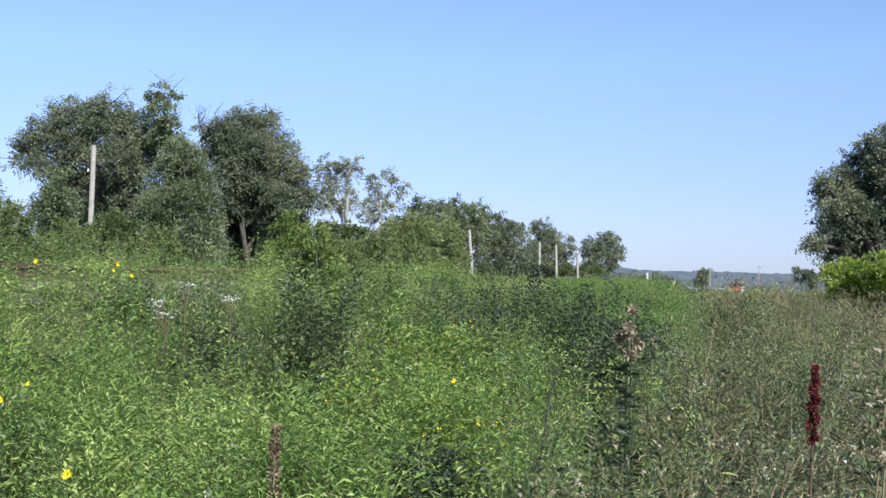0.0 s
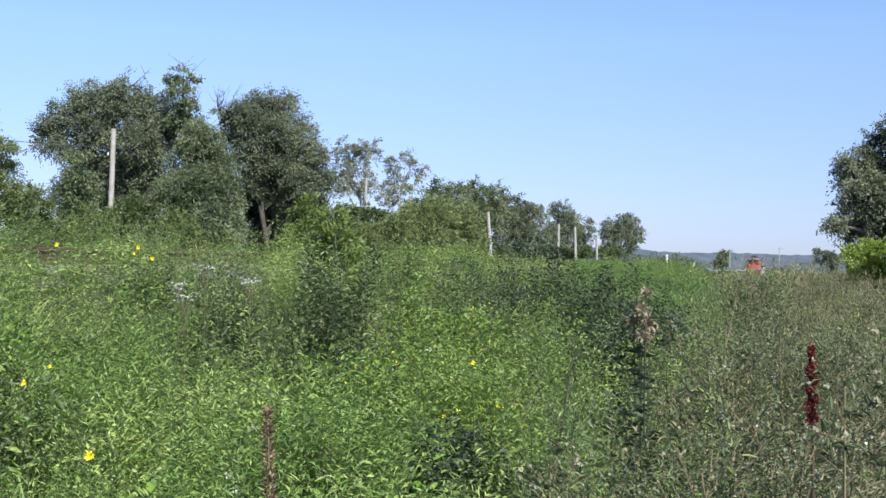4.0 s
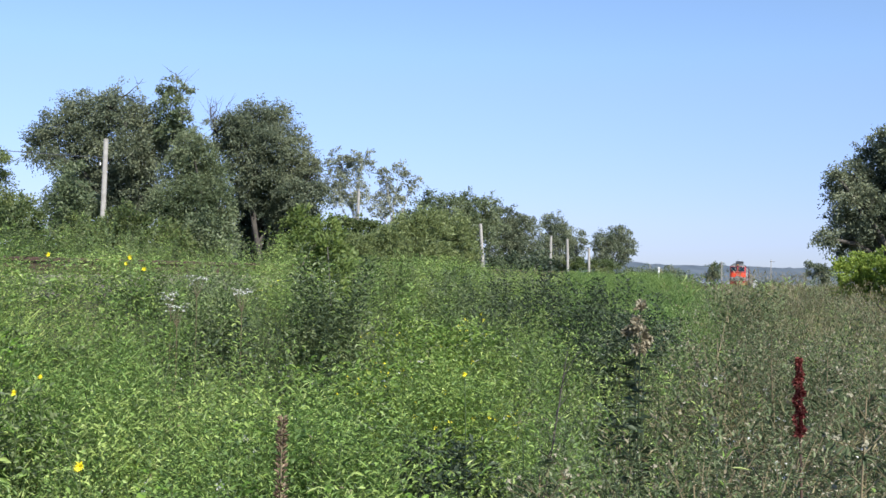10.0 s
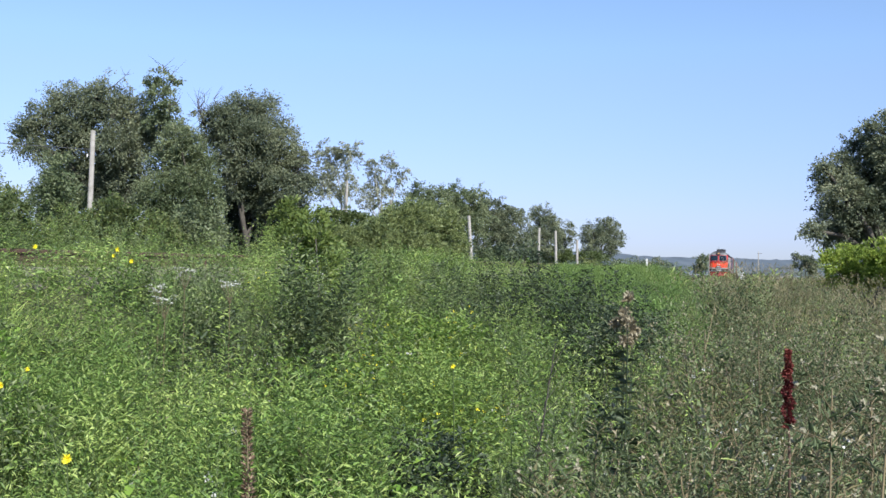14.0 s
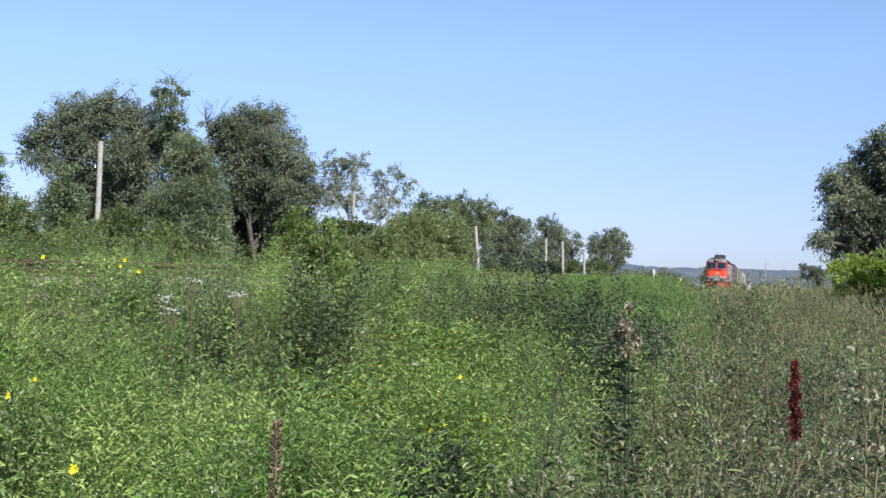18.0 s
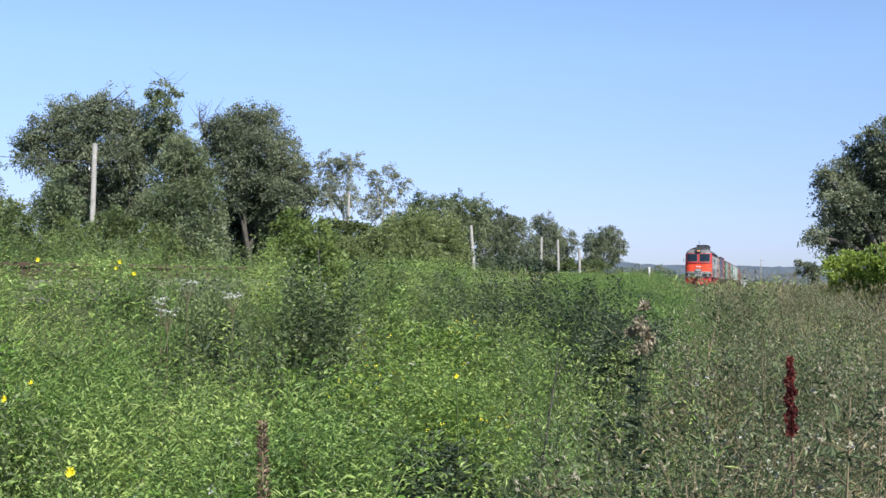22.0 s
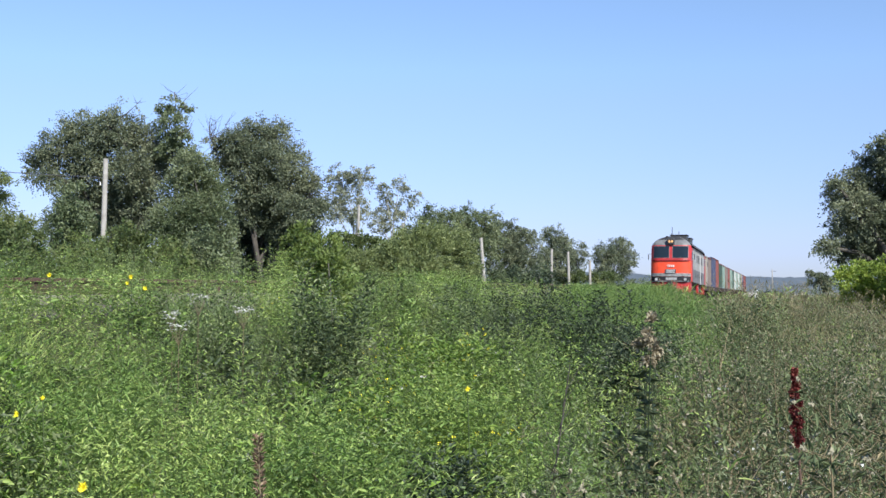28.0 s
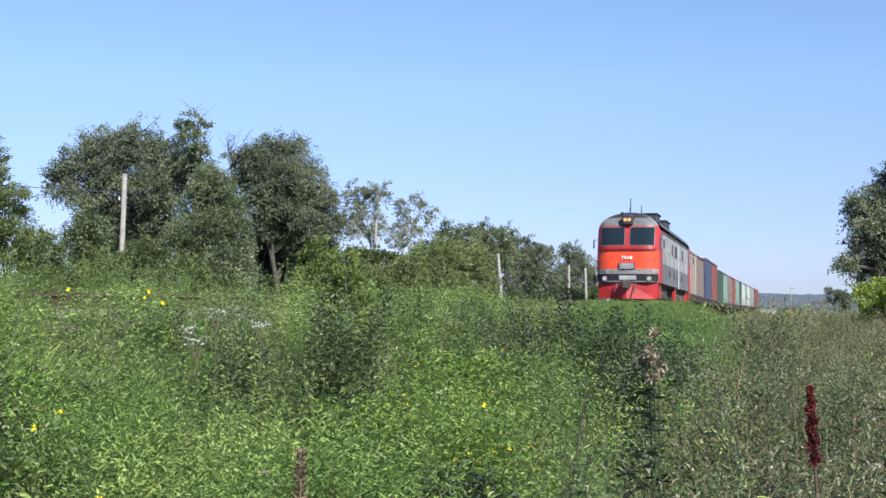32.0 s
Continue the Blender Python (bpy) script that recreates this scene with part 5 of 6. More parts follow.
# ---------------------------------------------------------------- track
def build_track():
    track = thing("railway_track", label="rusty rails on an overgrown ballast bed", category="track")
    ss = np.concatenate([np.arange(-40, 120, 4), np.arange(120, 720, 20)]).astype(float)
    prof = [(-0.065, 0), (0.065, 0), (0.065, 0.02), (0.012, 0.035), (0.012, 0.13), (0.036, 0.14), (0.036, 0.175), (0.03, 0.18), (-0.03, 0.18), (-0.036, 0.175), (-0.036, 0.14), (-0.012, 0.13), (-0.012, 0.035), (-0.065, 0.02), (-0.065, 0)]
    for side in (-0.76, 0.76):
        P = []
        for s in ss:
            row = []
            for dq, dz in prof:
                x, y = to_xy(s, side + dq)
                row.append((x, y, float(rail_z(s)) - 0.18 + dz))
            P.append(row)
        part("rail", grid_bm(P), RUST, track)
    P = []
    for s in ss:
        row = []
        for q, dz in ((-1.95, -0.52), (-1.5, -0.27), (1.5, -0.27), (1.95, -0.52)):
            x, y = to_xy(s, q)
            row.append((x, y, float(rail_z(s)) + dz))
        P.append(row)
    part("ballast_bed", grid_bm(P), BALLAST, track, "grey crushed stone bed")
    first = None
    for i in range(110):
        s = 2 + i * 0.6
        x, y = to_xy(s, 0)
        m = pose(x, y, float(rail_z(s)) - 0.26, 0, 0, -16.07)
        if first is None:
            first = part("sleeper", box_bm(2.7, 0.24, 0.16, 0, 0, 0, 0.015), OLDWOOD, track, "", m)
        else:
            again(first, m)


build_track()


# ---------------------------------------------------------------- single plants
def flower(x, y, z, r, mat, kind, label, petals=14):
    g = float(ground_z(x, y))
    h = z - g
    rng = np.random.default_rng(int(abs(x * 100) + y * 10))
    root = thing(kind, x, y, g - 0.02, label=label, category="flower")
    st = Sprays()
    st.stems(np.array([[0.04, 0.02, 0]]), np.array([[0, 0, h]]), 0.005, 0.003, 0)
    f = rng.uniform(0.2, 0.85, 9)
    a = rng.uniform(0, 6.28, 9)
    st.leaves(np.stack([0 * f, 0 * f, f * h], 1), np.stack([np.cos(a), np.sin(a), 0.4 + 0 * a], 1), 0.09, 0.028, 1, rng)
    under(new("stalk", st.mesh("stalk", [STEM, WEED])), root)
    hd = Sprays()
    for ring, rr, up in ((petals, r, 0.25), (petals, r * 0.7, 0.7)):
        a = np.arange(ring) * 6.283 / ring + up
        D = np.stack([np.cos(a), -0.35 - up * 0.6 + 0.5 * np.sin(a), 0.35 * up + 0.85 * np.sin(a)], 1)
        hd.leaves(np.tile([0, 0, h], (ring, 1)), D, rr, rr * 0.5, 0, rng, 0.1)
    under(new("flower_head", hd.mesh("flower_head", [mat])), root)


def umbel(x, y, z, r, mat, kind, label):
    """A flat cluster of tiny flowers on spokes."""
    g = float(ground_z(x, y))
    h = z - g
    rng = np.random.default_rng(int(abs(x * 100) + y * 10))
    root = thing(kind, x, y, g - 0.02, label=label, category="flower")
    st = Sprays()
    st.stems(np.array([[0.0, 0.0, 0]]), np.array([[0, 0, h * 0.88]]), 0.005, 0.003, 0)
    n = 12
    a = np.arange(n) * 6.283 / n
    tips = np.stack([np.cos(a) * r * rng.uniform(0.4, 1, n), np.sin(a) * r * rng.uniform(0.4, 1, n), h + 0.02 * rng.normal(size=n)], 1)
    st.stems(np.tile([0, 0, h * 0.88], (n, 1)), tips, 0.002, 0.001, 0)
    under(new("stalk", st.mesh("stalk", [DRYSTEM])), root)
    hd = Sprays()
    P = np.repeat(tips, 9, 0) + rng.normal(size=(n * 9, 3)) * np.array([0.012, 0.012, 0.005])
    hd.leaves(P, rng.normal(size=(n * 9, 3)) * np.array([1, 1, 0.3]), 0.016, 0.013, 0, rng, 0.1)
    tagged(under(new("umbel_head", hd.mesh("umbel_head", [mat])), root), kind="stuff")


for x, y, z, r in ((-1.31, 4.0, 0.95, 0.03), (-2.47, 9.0, 1.63, 0.03), (-2.6, 9.05, 1.72, 0.032), (-2.64, 9.1, 1.67, 0.026), (-3.24, 9.0, 1.73, 0.03), (0.07, 6.0, 1.12, 0.02), (-2.13, 5.5, 1.03, 0.025), (-2.04, 5.6, 1.10, 0.018)):
    flower(x, y, z, r * 0.78, PETAL, "yellow_flower", "yellow daisy-like flower on a thin green stalk")
for x, y, z, r in ((-2.09, 9.2, 1.56, 0.11), (-1.72, 9.2, 1.46, 0.09), (-2.1, 8.6, 1.34, 0.09), (-2.35, 9.4, 1.40, 0.07)):
    umbel(x, y, z, r, WHITEPETAL, "white_umbel", "flat white flower cluster on a dry stalk")


def spike_plant(name, x, y, h, label, category, seed, slots, lean=(0.0, 0.0), build=None):
    g = float(ground_z(x, y))
    rng = np.random.default_rng(seed)
    root = thing(name, x, y, g - 0.02, label=label, category=category)
    build(root, h, rng, Vector((lean[0], lean[1], 0)))
    return root


def dock(root, h, rng, lean):
    top = np.array([lean.x, lean.y, h])
    st = Sprays()
    st.tube([np.zeros(3), top * 0.5 + np.array([0.01, 0, 0]), top], [0.008, 0.006, 0.003], 0, 6)
    under(new("stalk", st.mesh("stalk", [DARKSTEM])), root)
    hd = Sprays()
    n = 1500
    f = rng.uniform(0.82, 1.0, n)
    a = rng.uniform(0, 6.28, n)
    w = 0.016 * np.sin(np.clip((1.01 - f) / 0.22, 0, 1) * 2.6) ** 0.7 * (0.7 + 0.5 * np.sin(f * 150 + np.cos(a) * 2))
    P = top * f[:, None] + np.stack([np.cos(a), np.sin(a), 0 * a], 1) * (w * rng.uniform(0, 1, n) ** 0.5)[:, None]
    hd.leaves(P, np.stack([np.cos(a), np.sin(a), rng.uniform(-0.2, 1, n)], 1), 0.011, 0.008, 0, rng)
    under(new("seed_spike", hd.mesh("seed_spike", [DOCKRED])), root, "dark red seed spike")
    for i in range(9):
        f, a = rng.uniform(0.1, 0.7), rng.uniform(0, 6.28)
        lv = Sprays()
        lv.ovate((top * f)[None], np.array([[math.cos(a), math.sin(a), 0.6]]), 0.16, 0.04, 0, rng)
        under(new("leaf", lv.mesh("leaf", [DARKSHADELEAF])), root)


def fluff(rng):
    """A small shaggy ball with drawn-out points."""
    bm = bmesh.new()
    bmesh.ops.create_icosphere(bm, subdivisions=2, radius=0.0046)
    for v in bm.verts:
        v.co *= rng.choice((0.55, 0.9, 1.9), p=(0.4, 0.3, 0.3))
        v.co.z = v.co.z * 1.25 + 0.004
    me = bpy.data.meshes.new("fluffy_head")
    bm.to_mesh(me)
    bm.free()
    me.materials.append(FLUFFPALE)
    return me


def pale_spray(root, h, rng, lean):
    """A tall open plant whose twigs end in pale fluffy heads."""
    top = np.array([lean.x, lean.y, h])
    st, lv = Sprays(), Sprays()
    st.tube([np.zeros(3), top * 0.5, top], [0.006, 0.005, 0.002], 0, 5)
    for i in range(26):
        f = rng.uniform(0.45, 1.0)
        a = rng.uniform(0, 6.28)
        b = top * f
        e = b + np.array([math.cos(a) * 0.09, math.sin(a) * 0.09, rng.uniform(0.03, 0.12)])
        st.stems(b[None], e[None], 0.002, 0.001, 0)
        tuft = new("fluffy_head", FLUFF[i % len(FLUFF)])
        under(tuft, root, "pale fluffy seed head").matrix_local = pose(*e, 0, 0, math.degrees(a)) @ Matrix.Scale(rng.uniform(0.8, 1.25), 4)
        lv.leaves(b + (e - b) * rng.uniform(0, 1, (5, 1)), rng.normal(size=(5, 3)), 0.04, 0.009, 0, rng)
    tagged(under(new("branched_stem", st.mesh("branched_stem", [DRYSTEM])), root), kind="stuff")
    tagged(under(new("foliage", lv.mesh("foliage", [WORM])), root), kind="stuff")


def brown_heads(root, h, rng, lean):
    top = np.array([lean.x, lean.y, h])
    for i in range(9):
        st = Sprays()
        e = top * rng.uniform(0.88, 1.0) + np.array([rng.uniform(-0.04, 0.04), rng.normal() * 0.04, 0])
        st.tube([np.zeros(3), e * 0.55, e], [0.0026, 0.002, 0.0014], 0, 5)
        under(new("stalk", st.mesh("stalk", [DARKSHADELEAF])), root)
        f = rng.uniform(0.55, 0.9, 9)
        a = rng.uniform(0, 6.28, 9)
        lf = Sprays()
        lf.leaves(e * f[:, None], np.stack([np.cos(a), np.sin(a), 0.3 + 0 * a], 1), 0.07, 0.022, 0, rng)
        tagged(under(new("leaf_whorl", lf.mesh("leaf_whorl", [DARKSHADELEAF])), root, "dark narrow thistle leaves"), kind="stuff")
        m = 60
        hd = Sprays()
        hd.leaves(e + unit(rng.normal(size=(m, 3))) * 0.015, rng.normal(size=(m, 3)) + np.array([0, 0, 0.4]), 0.024, 0.012, 0, rng)
        under(new("seed_head", hd.mesh("seed_head", [SEED])), root, "brown and cream woolly seed head")


def brown_spike(root, h, rng, lean):
    top = np.array([lean.x, lean.y, h])
    st, hd = Sprays(), Sprays()
    st.tube([np.zeros(3), top * 0.5, top], [0.004, 0.003, 0.0015], 0, 5)
    n = 420
    f = rng.uniform(0.76, 1.0, n)
    a = rng.uniform(0, 6.28, n)
    hd.leaves(top * f[:, None] + np.stack([np.cos(a), np.sin(a), 0 * a], 1) * (0.013 * rng.uniform(0.2, 1.2, n) * (1.1 - (f - 0.74) * 2.6))[:, None], np.stack([np.cos(a), np.sin(a), 1.0 + 0 * a], 1), 0.014, 0.006, 0, rng)
    under(new("stalk", st.mesh("stalk", [DRYSTEM])), root)
    under(new("seed_spike", hd.mesh("seed_spike", [BROWNSEED])), root, "brown narrow seed spike")


def dead_twig(root, h, rng, lean):
    top = np.array([lean.x, lean.y, h])
    st = Sprays()
    st.tube([np.zeros(3), top * 0.5 + np.array([0.02, 0, 0]), top], [0.008, 0.006, 0.002], 0, 5)
    for i in range(16):
        f = rng.uniform(0.35, 0.95)
        st.stems((top * f)[None], (top * f + np.array([rng.normal() * 0.1, rng.normal() * 0.1, 0.12]))[None], 0.003, 0.001, 0)
    under(new("stalk", st.mesh("stalk", [BARK])), root)


FLUFFPALE = surface("pale_fluff", stops2((0.27, 0.25, 0.17), 0.7, 1.2), 60, 0.95)
BROWNSEED = foliage("brown_seed", (0.15, 0.10, 0.065), (0.24, 0.17, 0.11), (0.36, 0.27, 0.19), 0.2, gloss=0.8)
FLUFF = [fluff(np.random.default_rng(60 + i)) for i in range(4)]
SWAY = []
DOCK = spike_plant("dock_plant", 1.125, 3.6, 1.39, "tall dark red seeding dock stalk", "dock", 71, 0, (-0.02, 0), dock)
SWAY.append((spike_plant("thistle_in_seed", 0.735, 4.5, 1.54, "thistle with brown and cream seed heads", "thistle", 73, 0, (0, 0), brown_heads), 1.6, 2.0))
SWAY.append((spike_plant("fluffy_weed", 0.95, 2.75, 1.40, "tall weed with pale fluffy seed heads", "weed", 74, 0, (0.05, 0), pale_spray), 2.6, 0.6))
SWAY.append((spike_plant("fluffy_weed", 1.15, 3.1, 1.42, "tall weed with pale fluffy seed heads", "weed", 75, 0, (0.06, 0), pale_spray), 2.2, 1.7))
SWAY.append((spike_plant("fluffy_weed", 0.25, 3.2, 1.14, "weed with pale fluffy seed heads", "weed", 76, 0, (0.04, 0), pale_spray), 1.6, 2.9))
for i, (x, y, h) in enumerate(((1.75, 4.6, 1.22), (1.55, 4.1, 1.12), (1.95, 5.4, 1.25), (1.42, 3.6, 1.1), (2.05, 6.2, 1.3), (1.2, 4.4, 1.02), (0.62, 4.6, 0.98))):
    SWAY.append((spike_plant("fluffy_weed", x, y, h, "weed with pale fluffy seed heads in the wormwood", "weed", 90 + i, 0, (0.04, 0), pale_spray), 1.4, 0.7 * i))
SWAY.append((spike_plant("dry_stalk", -0.39, 2.65, 1.27, "thin brown dry stalk close by", "stalk", 77, 0, (-0.03, 0), brown_spike), 1.5, 0.4))
spike_plant("dead_twig", 0.33, 5.4, 1.30, "bare dark dead twig leaning over", "twig", 78, 0, (0.22, 0), dead_twig)
spike_plant("dead_twig", 1.05, 4.2, 0.98, "bare broken twig in the wormwood", "twig", 79, 0, (0.12, 0), dead_twig)


# ---------------------------------------------------------------- train
def paint(name, c, rough=0.45, k=0.78, k2=1.12, scale=1.6, runs=0.35):
    return surface(name, stops2(c, k, k2), scale, rough, bump=0.05, bump_scale=15, runs=runs)


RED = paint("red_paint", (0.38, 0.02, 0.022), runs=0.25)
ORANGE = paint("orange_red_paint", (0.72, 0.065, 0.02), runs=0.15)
SILVER = paint("light_grey_paint", (0.42, 0.42, 0.42))
SIDEGREY = paint("side_grey_paint", (0.36, 0.35, 0.335), 0.6, 0.7, 1.15, runs=0.65)
SIDELOW = paint("side_lower_grey_paint", (0.16, 0.16, 0.165), 0.65, 0.65, 1.2, runs=0.6)
GREY = paint("mid_grey_paint", (0.30, 0.30, 0.31))
ROOF = paint("roof_grey_paint", (0.14, 0.145, 0.15), 0.55, runs=0.6)
ROOFDARK = paint("sooty_roof_paint", (0.075, 0.08, 0.085), 0.6)
BLACK = paint("black_paint", (0.03, 0.03, 0.033), 0.5)
WHITE = paint("white_paint", (0.62, 0.60, 0.58), 0.5, 0.9, 1.05)
PALE = paint("pale_grey_paint", (0.44, 0.47, 0.44), 0.55, 0.85, 1.1, runs=0.5)
UNDER = surface("grimy_underframe", stops2((0.055, 0.05, 0.045), 0.6, 1.6), 3, 0.85)
m_, n_, l_, b_ = material("cab_glass")
b_.inputs["Base Color"].default_value = (0.012, 0.02, 0.028, 1)
b_.inputs["Roughness"].default_value, b_.inputs["Specular IOR Level"].default_value = 0.08, 0.35
CABGLASS = m_
m_, n_, l_, b_ = material("headlight_glow")
b_.inputs["Base Color"].default_value = (0.4, 0.24, 0.1, 1)
b_.inputs["Emission Color"].default_value, b_.inputs["Emission Strength"].default_value = (1.0, 0.45, 0.16, 1), 0.3
GLOW = m_


def half_width(z):
    if z <= 3.62:
        return 1.54
    a = math.asin(min(1.0, (z - 3.62) / 0.98))
    return 1.54 * math.cos(a) ** 1.05


def nose(x, z):
    """How far the cab's front lies back at a height and distance from the middle."""
    y = 0.42 * (abs(x) / 1.54) ** 5
    if z > 2.65:
        y += (z - 2.65) * 0.24
    if z > 3.8:
        y += (z - 3.8) ** 2 * 1.0
    return y


def front_sheet(z0, z1, rows, out=0.0, x0=-1.0, x1=1.0, cols=20):
    P = []
    for i in range(rows + 1):
        z = z0 + (z1 - z0) * i / rows
        w = half_width(z)
        P.append([(w * c, nose(w * c, z) - out, z) for c in np.linspace(x0, x1, cols + 1)])
    return P


def end_of(P, rear):
    """The far cab is the near one turned about."""
    return grid_bm([[(-x, 17.4 - y, z) for x, y, z in row] for row in P] if rear else P)


def side_sheet(y0, y1, z0, z1, rows, side, out=0.0, front=False, rear=False):
    P = []
    for i in range(rows + 1):
        z = z0 + (z1 - z0) * i / rows
        w = half_width(z)
        a = nose(w, z) if front else y0
        b = 17.4 - nose(w, z) if rear else y1
        P.append([(side * (w + out), a + (b - a) * f, z) for f in np.linspace(0, 1, 5)])
    return grid_bm(P if side > 0 else [r[::-1] for r in P])


def solid_pane(x0, x1, z0, z1, out, depth):
    """A pane that follows the cab's front, with thickness."""
    n = 20
    f = [[(x0 + (x1 - x0) * c / n, nose(x0 + (x1 - x0) * c / n, z0 + (z1 - z0) * r / 4) - out, z0 + (z1 - z0) * r / 4) for c in range(n + 1)] for r in range(5)]
    bm = grid_bm(f)
    geom = bmesh.ops.extrude_face_region(bm, geom=bm.faces[:])
    bmesh.ops.translate(bm, verts=[v for v in geom["geom"] if isinstance(v, bmesh.types.BMVert)], vec=(0, depth, 0))
    bmesh.ops.recalc_face_normals(bm, faces=bm.faces[:])
    return bm


def mirrored(rear):
    return Matrix.Translation((0, 17.4, 0)) @ Matrix.Rotation(math.pi, 4, "Z") if rear else Matrix.Identity(4)


def bogie(root, y):
    """Three axles in a heavy frame."""
    b = part("bogie", box_bm(2.3, 4.6, 0.35, 0, y, 0.78, 0.05), UNDER, root, "dark grimy bogie frame")
    wheel = None
    for dy in (-1.75, 0.0, 1.75):
        for side in (-1, 1):
            m = pose(side * 0.78, y + dy, 0.525)
            if wheel is None:
                bm = rod_bm((-0.065, 0, 0), (0.065, 0, 0), 0.525, 0.525, 24)
                rod_bm((-0.085, 0, 0), (0.1, 0, 0), 0.16, 0.12, 14, bm)
                rod_bm((-0.085, 0, 0), (-0.05, 0, 0), 0.56, 0.56, 24, bm)
                wheel = part("wheel", bm, RUST, b, "", m)
            else:
                again(wheel, m, b)
            part("axle_box", box_bm(0.28, 0.46, 0.42, side * 1.16, y + dy, 0.56, 0.05), UNDER, b)
    for side in (-1, 1):
        part("spring_beam", box_bm(0.14, 4.3, 0.24, side * 1.2, y, 0.86, 0.04), UNDER, b)
        for dy in (-0.9, 0.9):
            part("spring", rod_bm((side * 1.18, y + dy, 0.55), (side * 1.18, y + dy, 0.95), 0.12, 0.12, 10), UNDER, b)


def locomotive():
    lo = thing("locomotive", label="red and grey diesel locomotive with lit headlight", category="locomotive")
    core = box_bm(2.72, 16.3, 2.3, 0, 8.7, 2.32)
    part("inner_body", core, UNDER, lo)
    part("underframe", box_bm(2.75, 16.2, 0.32, 0, 8.7, 1.12, 0.03), UNDER, lo)
    for rear in (False, True):
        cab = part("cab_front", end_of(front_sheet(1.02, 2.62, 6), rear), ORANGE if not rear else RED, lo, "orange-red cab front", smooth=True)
        part("window_band", end_of(front_sheet(2.62, 3.86, 7), rear), RED, cab, "red band round the windscreens", smooth=True)
        part("cab_brow", end_of(front_sheet(3.86, 4.56, 8), rear), ROOF, cab, "grey rounded brow over the cab", smooth=True)
        part("brow_hood", end_of(front_sheet(4.30, 4.585, 5, 0.03, -0.92, 0.92), rear), BLACK, cab, "black hood over the headlight", smooth=True)
        turn = mirrored(rear)
        for x0, x1 in ((-1.32, -0.13), (0.13, 1.32)):
            fr = part("windscreen_frame", solid_pane(x0 - 0.05, x1 + 0.05, 2.80, 3.84, 0.025, 0.06), RED, cab, "", turn)
            part("windscreen_trim", solid_pane(x0 - 0.012, x1 + 0.012, 2.85, 3.79, 0.036, 0.05), SIDELOW, fr, "thin grey window trim")
            part("windscreen", solid_pane(x0 + 0.012, x1 - 0.012, 2.875, 3.765, 0.044, 0.05), CABGLASS, fr, "dark reflecting windscreen")
        part("ledge", solid_pane(-1.4, 1.4, 2.60, 2.72, 0.06, 0.08), RED, cab, "projecting red ledge")
        part("silver_band", solid_pane(-1.51, 1.51, 1.43, 1.68, 0.035, 0.06), SILVER, cab, "light grey stripe")
        part("dark_band", solid_pane(-1.51, 1.51, 1.10, 1.41, 0.03, 0.06), DARKSTEEL, cab, "dark grey lower stripe")
        part("lower_band", solid_pane(-1.51, 1.51, 1.02, 1.09, 0.04, 0.06), GREY, cab)
        for side in (-1, 1):
            lamp = part("buffer_light", rod_bm((side * 1.1, nose(1.1, 1.2) - 0.14, 1.2), (side * 1.1, 0.2, 1.2), 0.115, 0.13, 16), GREY, cab, "round marker light", turn)
            part("lens", rod_bm((side * 1.1, nose(1.1, 1.2) - 0.152, 1.2), (side * 1.1, 0.1, 1.2), 0.062, 0.062, 16), PALE, lamp)
        part("red_lamp", rod_bm((1.36, nose(1.36, 1.2) - 0.08, 1.2), (1.36, 0.5, 1.2), 0.09, 0.09, 12), BLACK, cab, "", turn)
        plate = part("number_plate", box_bm(0.86, 0.04, 0.22, 0.05, -0.06, 1.24, 0.008), GREY, cab, "grey plate with pale worn marks", turn)
        for i in range(7):
            part("mark", box_bm(0.07, 0.012, 0.12, -0.27 + i * 0.105, -0.086, 1.24), SILVER, plate)
        vent = part("front_grille", box_bm(0.80, 0.07, 0.33, 0, -0.05, 1.82, 0.015), DARKSTEEL, cab, "small framed grille", turn)
        for i in range(5):
            part("slat", box_bm(0.68, 0.03, 0.035, 0, -0.095, 1.71 + i * 0.055), SILVER, vent)
        emblem = part("emblem", box_bm(0.26, 0.02, 0.035, -0.13, -0.055, 2.30), WHITE, cab, "white railway emblem bars", turn)
        for i, (w, h) in enumerate(((0.045, 0.15), (0.09, 0.10), (0.085, 0.12), (0.12, 0.17))):
            part("emblem_bar", box_bm(w, 0.02, h, -0.21 + i * 0.14, -0.057, 2.21 + i * 0.008, 0.012), WHITE, emblem)
        hl = part("headlight", box_bm(0.54, 0.55, 0.48, 0, 0.36, 4.14, 0.06), BLACK, cab, "headlight housing with two lit lamps", turn)
        part("headlight_ring", rod_bm((0, 0.07, 4.14), (0, 0.14, 4.14), 0.225, 0.225, 20), BLACK, hl)
        for side in (-0.1, 0.1):
            part("headlight_lamp", rod_bm((side, 0.055, 4.14), (side, 0.12, 4.14), 0.09, 0.09, 14), GLOW if not rear else SILVER, hl, "warm glowing lamp")
        plow = bmesh.new()
        v = [plow.verts.new(p) for p in ((-1.5, 0.32, 0.98), (1.5, 0.32, 0.98), (1.42, 0.34, 0.2), (-1.42, 0.34, 0.2), (0, -0.06, 0.98), (0, -0.14, 0.2), (-1.5, 0.7, 0.98), (1.5, 0.7, 0.98), (1.45, 0.6, 0.2), (-1.45, 0.6, 0.2))]
        for f in ((0, 4, 5, 3), (4, 1, 2, 5), (1, 7, 8, 2), (6, 0, 3, 9), (6, 7, 1, 4, 0), (3, 5, 2, 8, 9), (7, 6, 9, 8)):
            plow.faces.new([v[i] for i in f])
        pl = part("plough", plow, RED, cab, "red sheet plough and beam", turn)
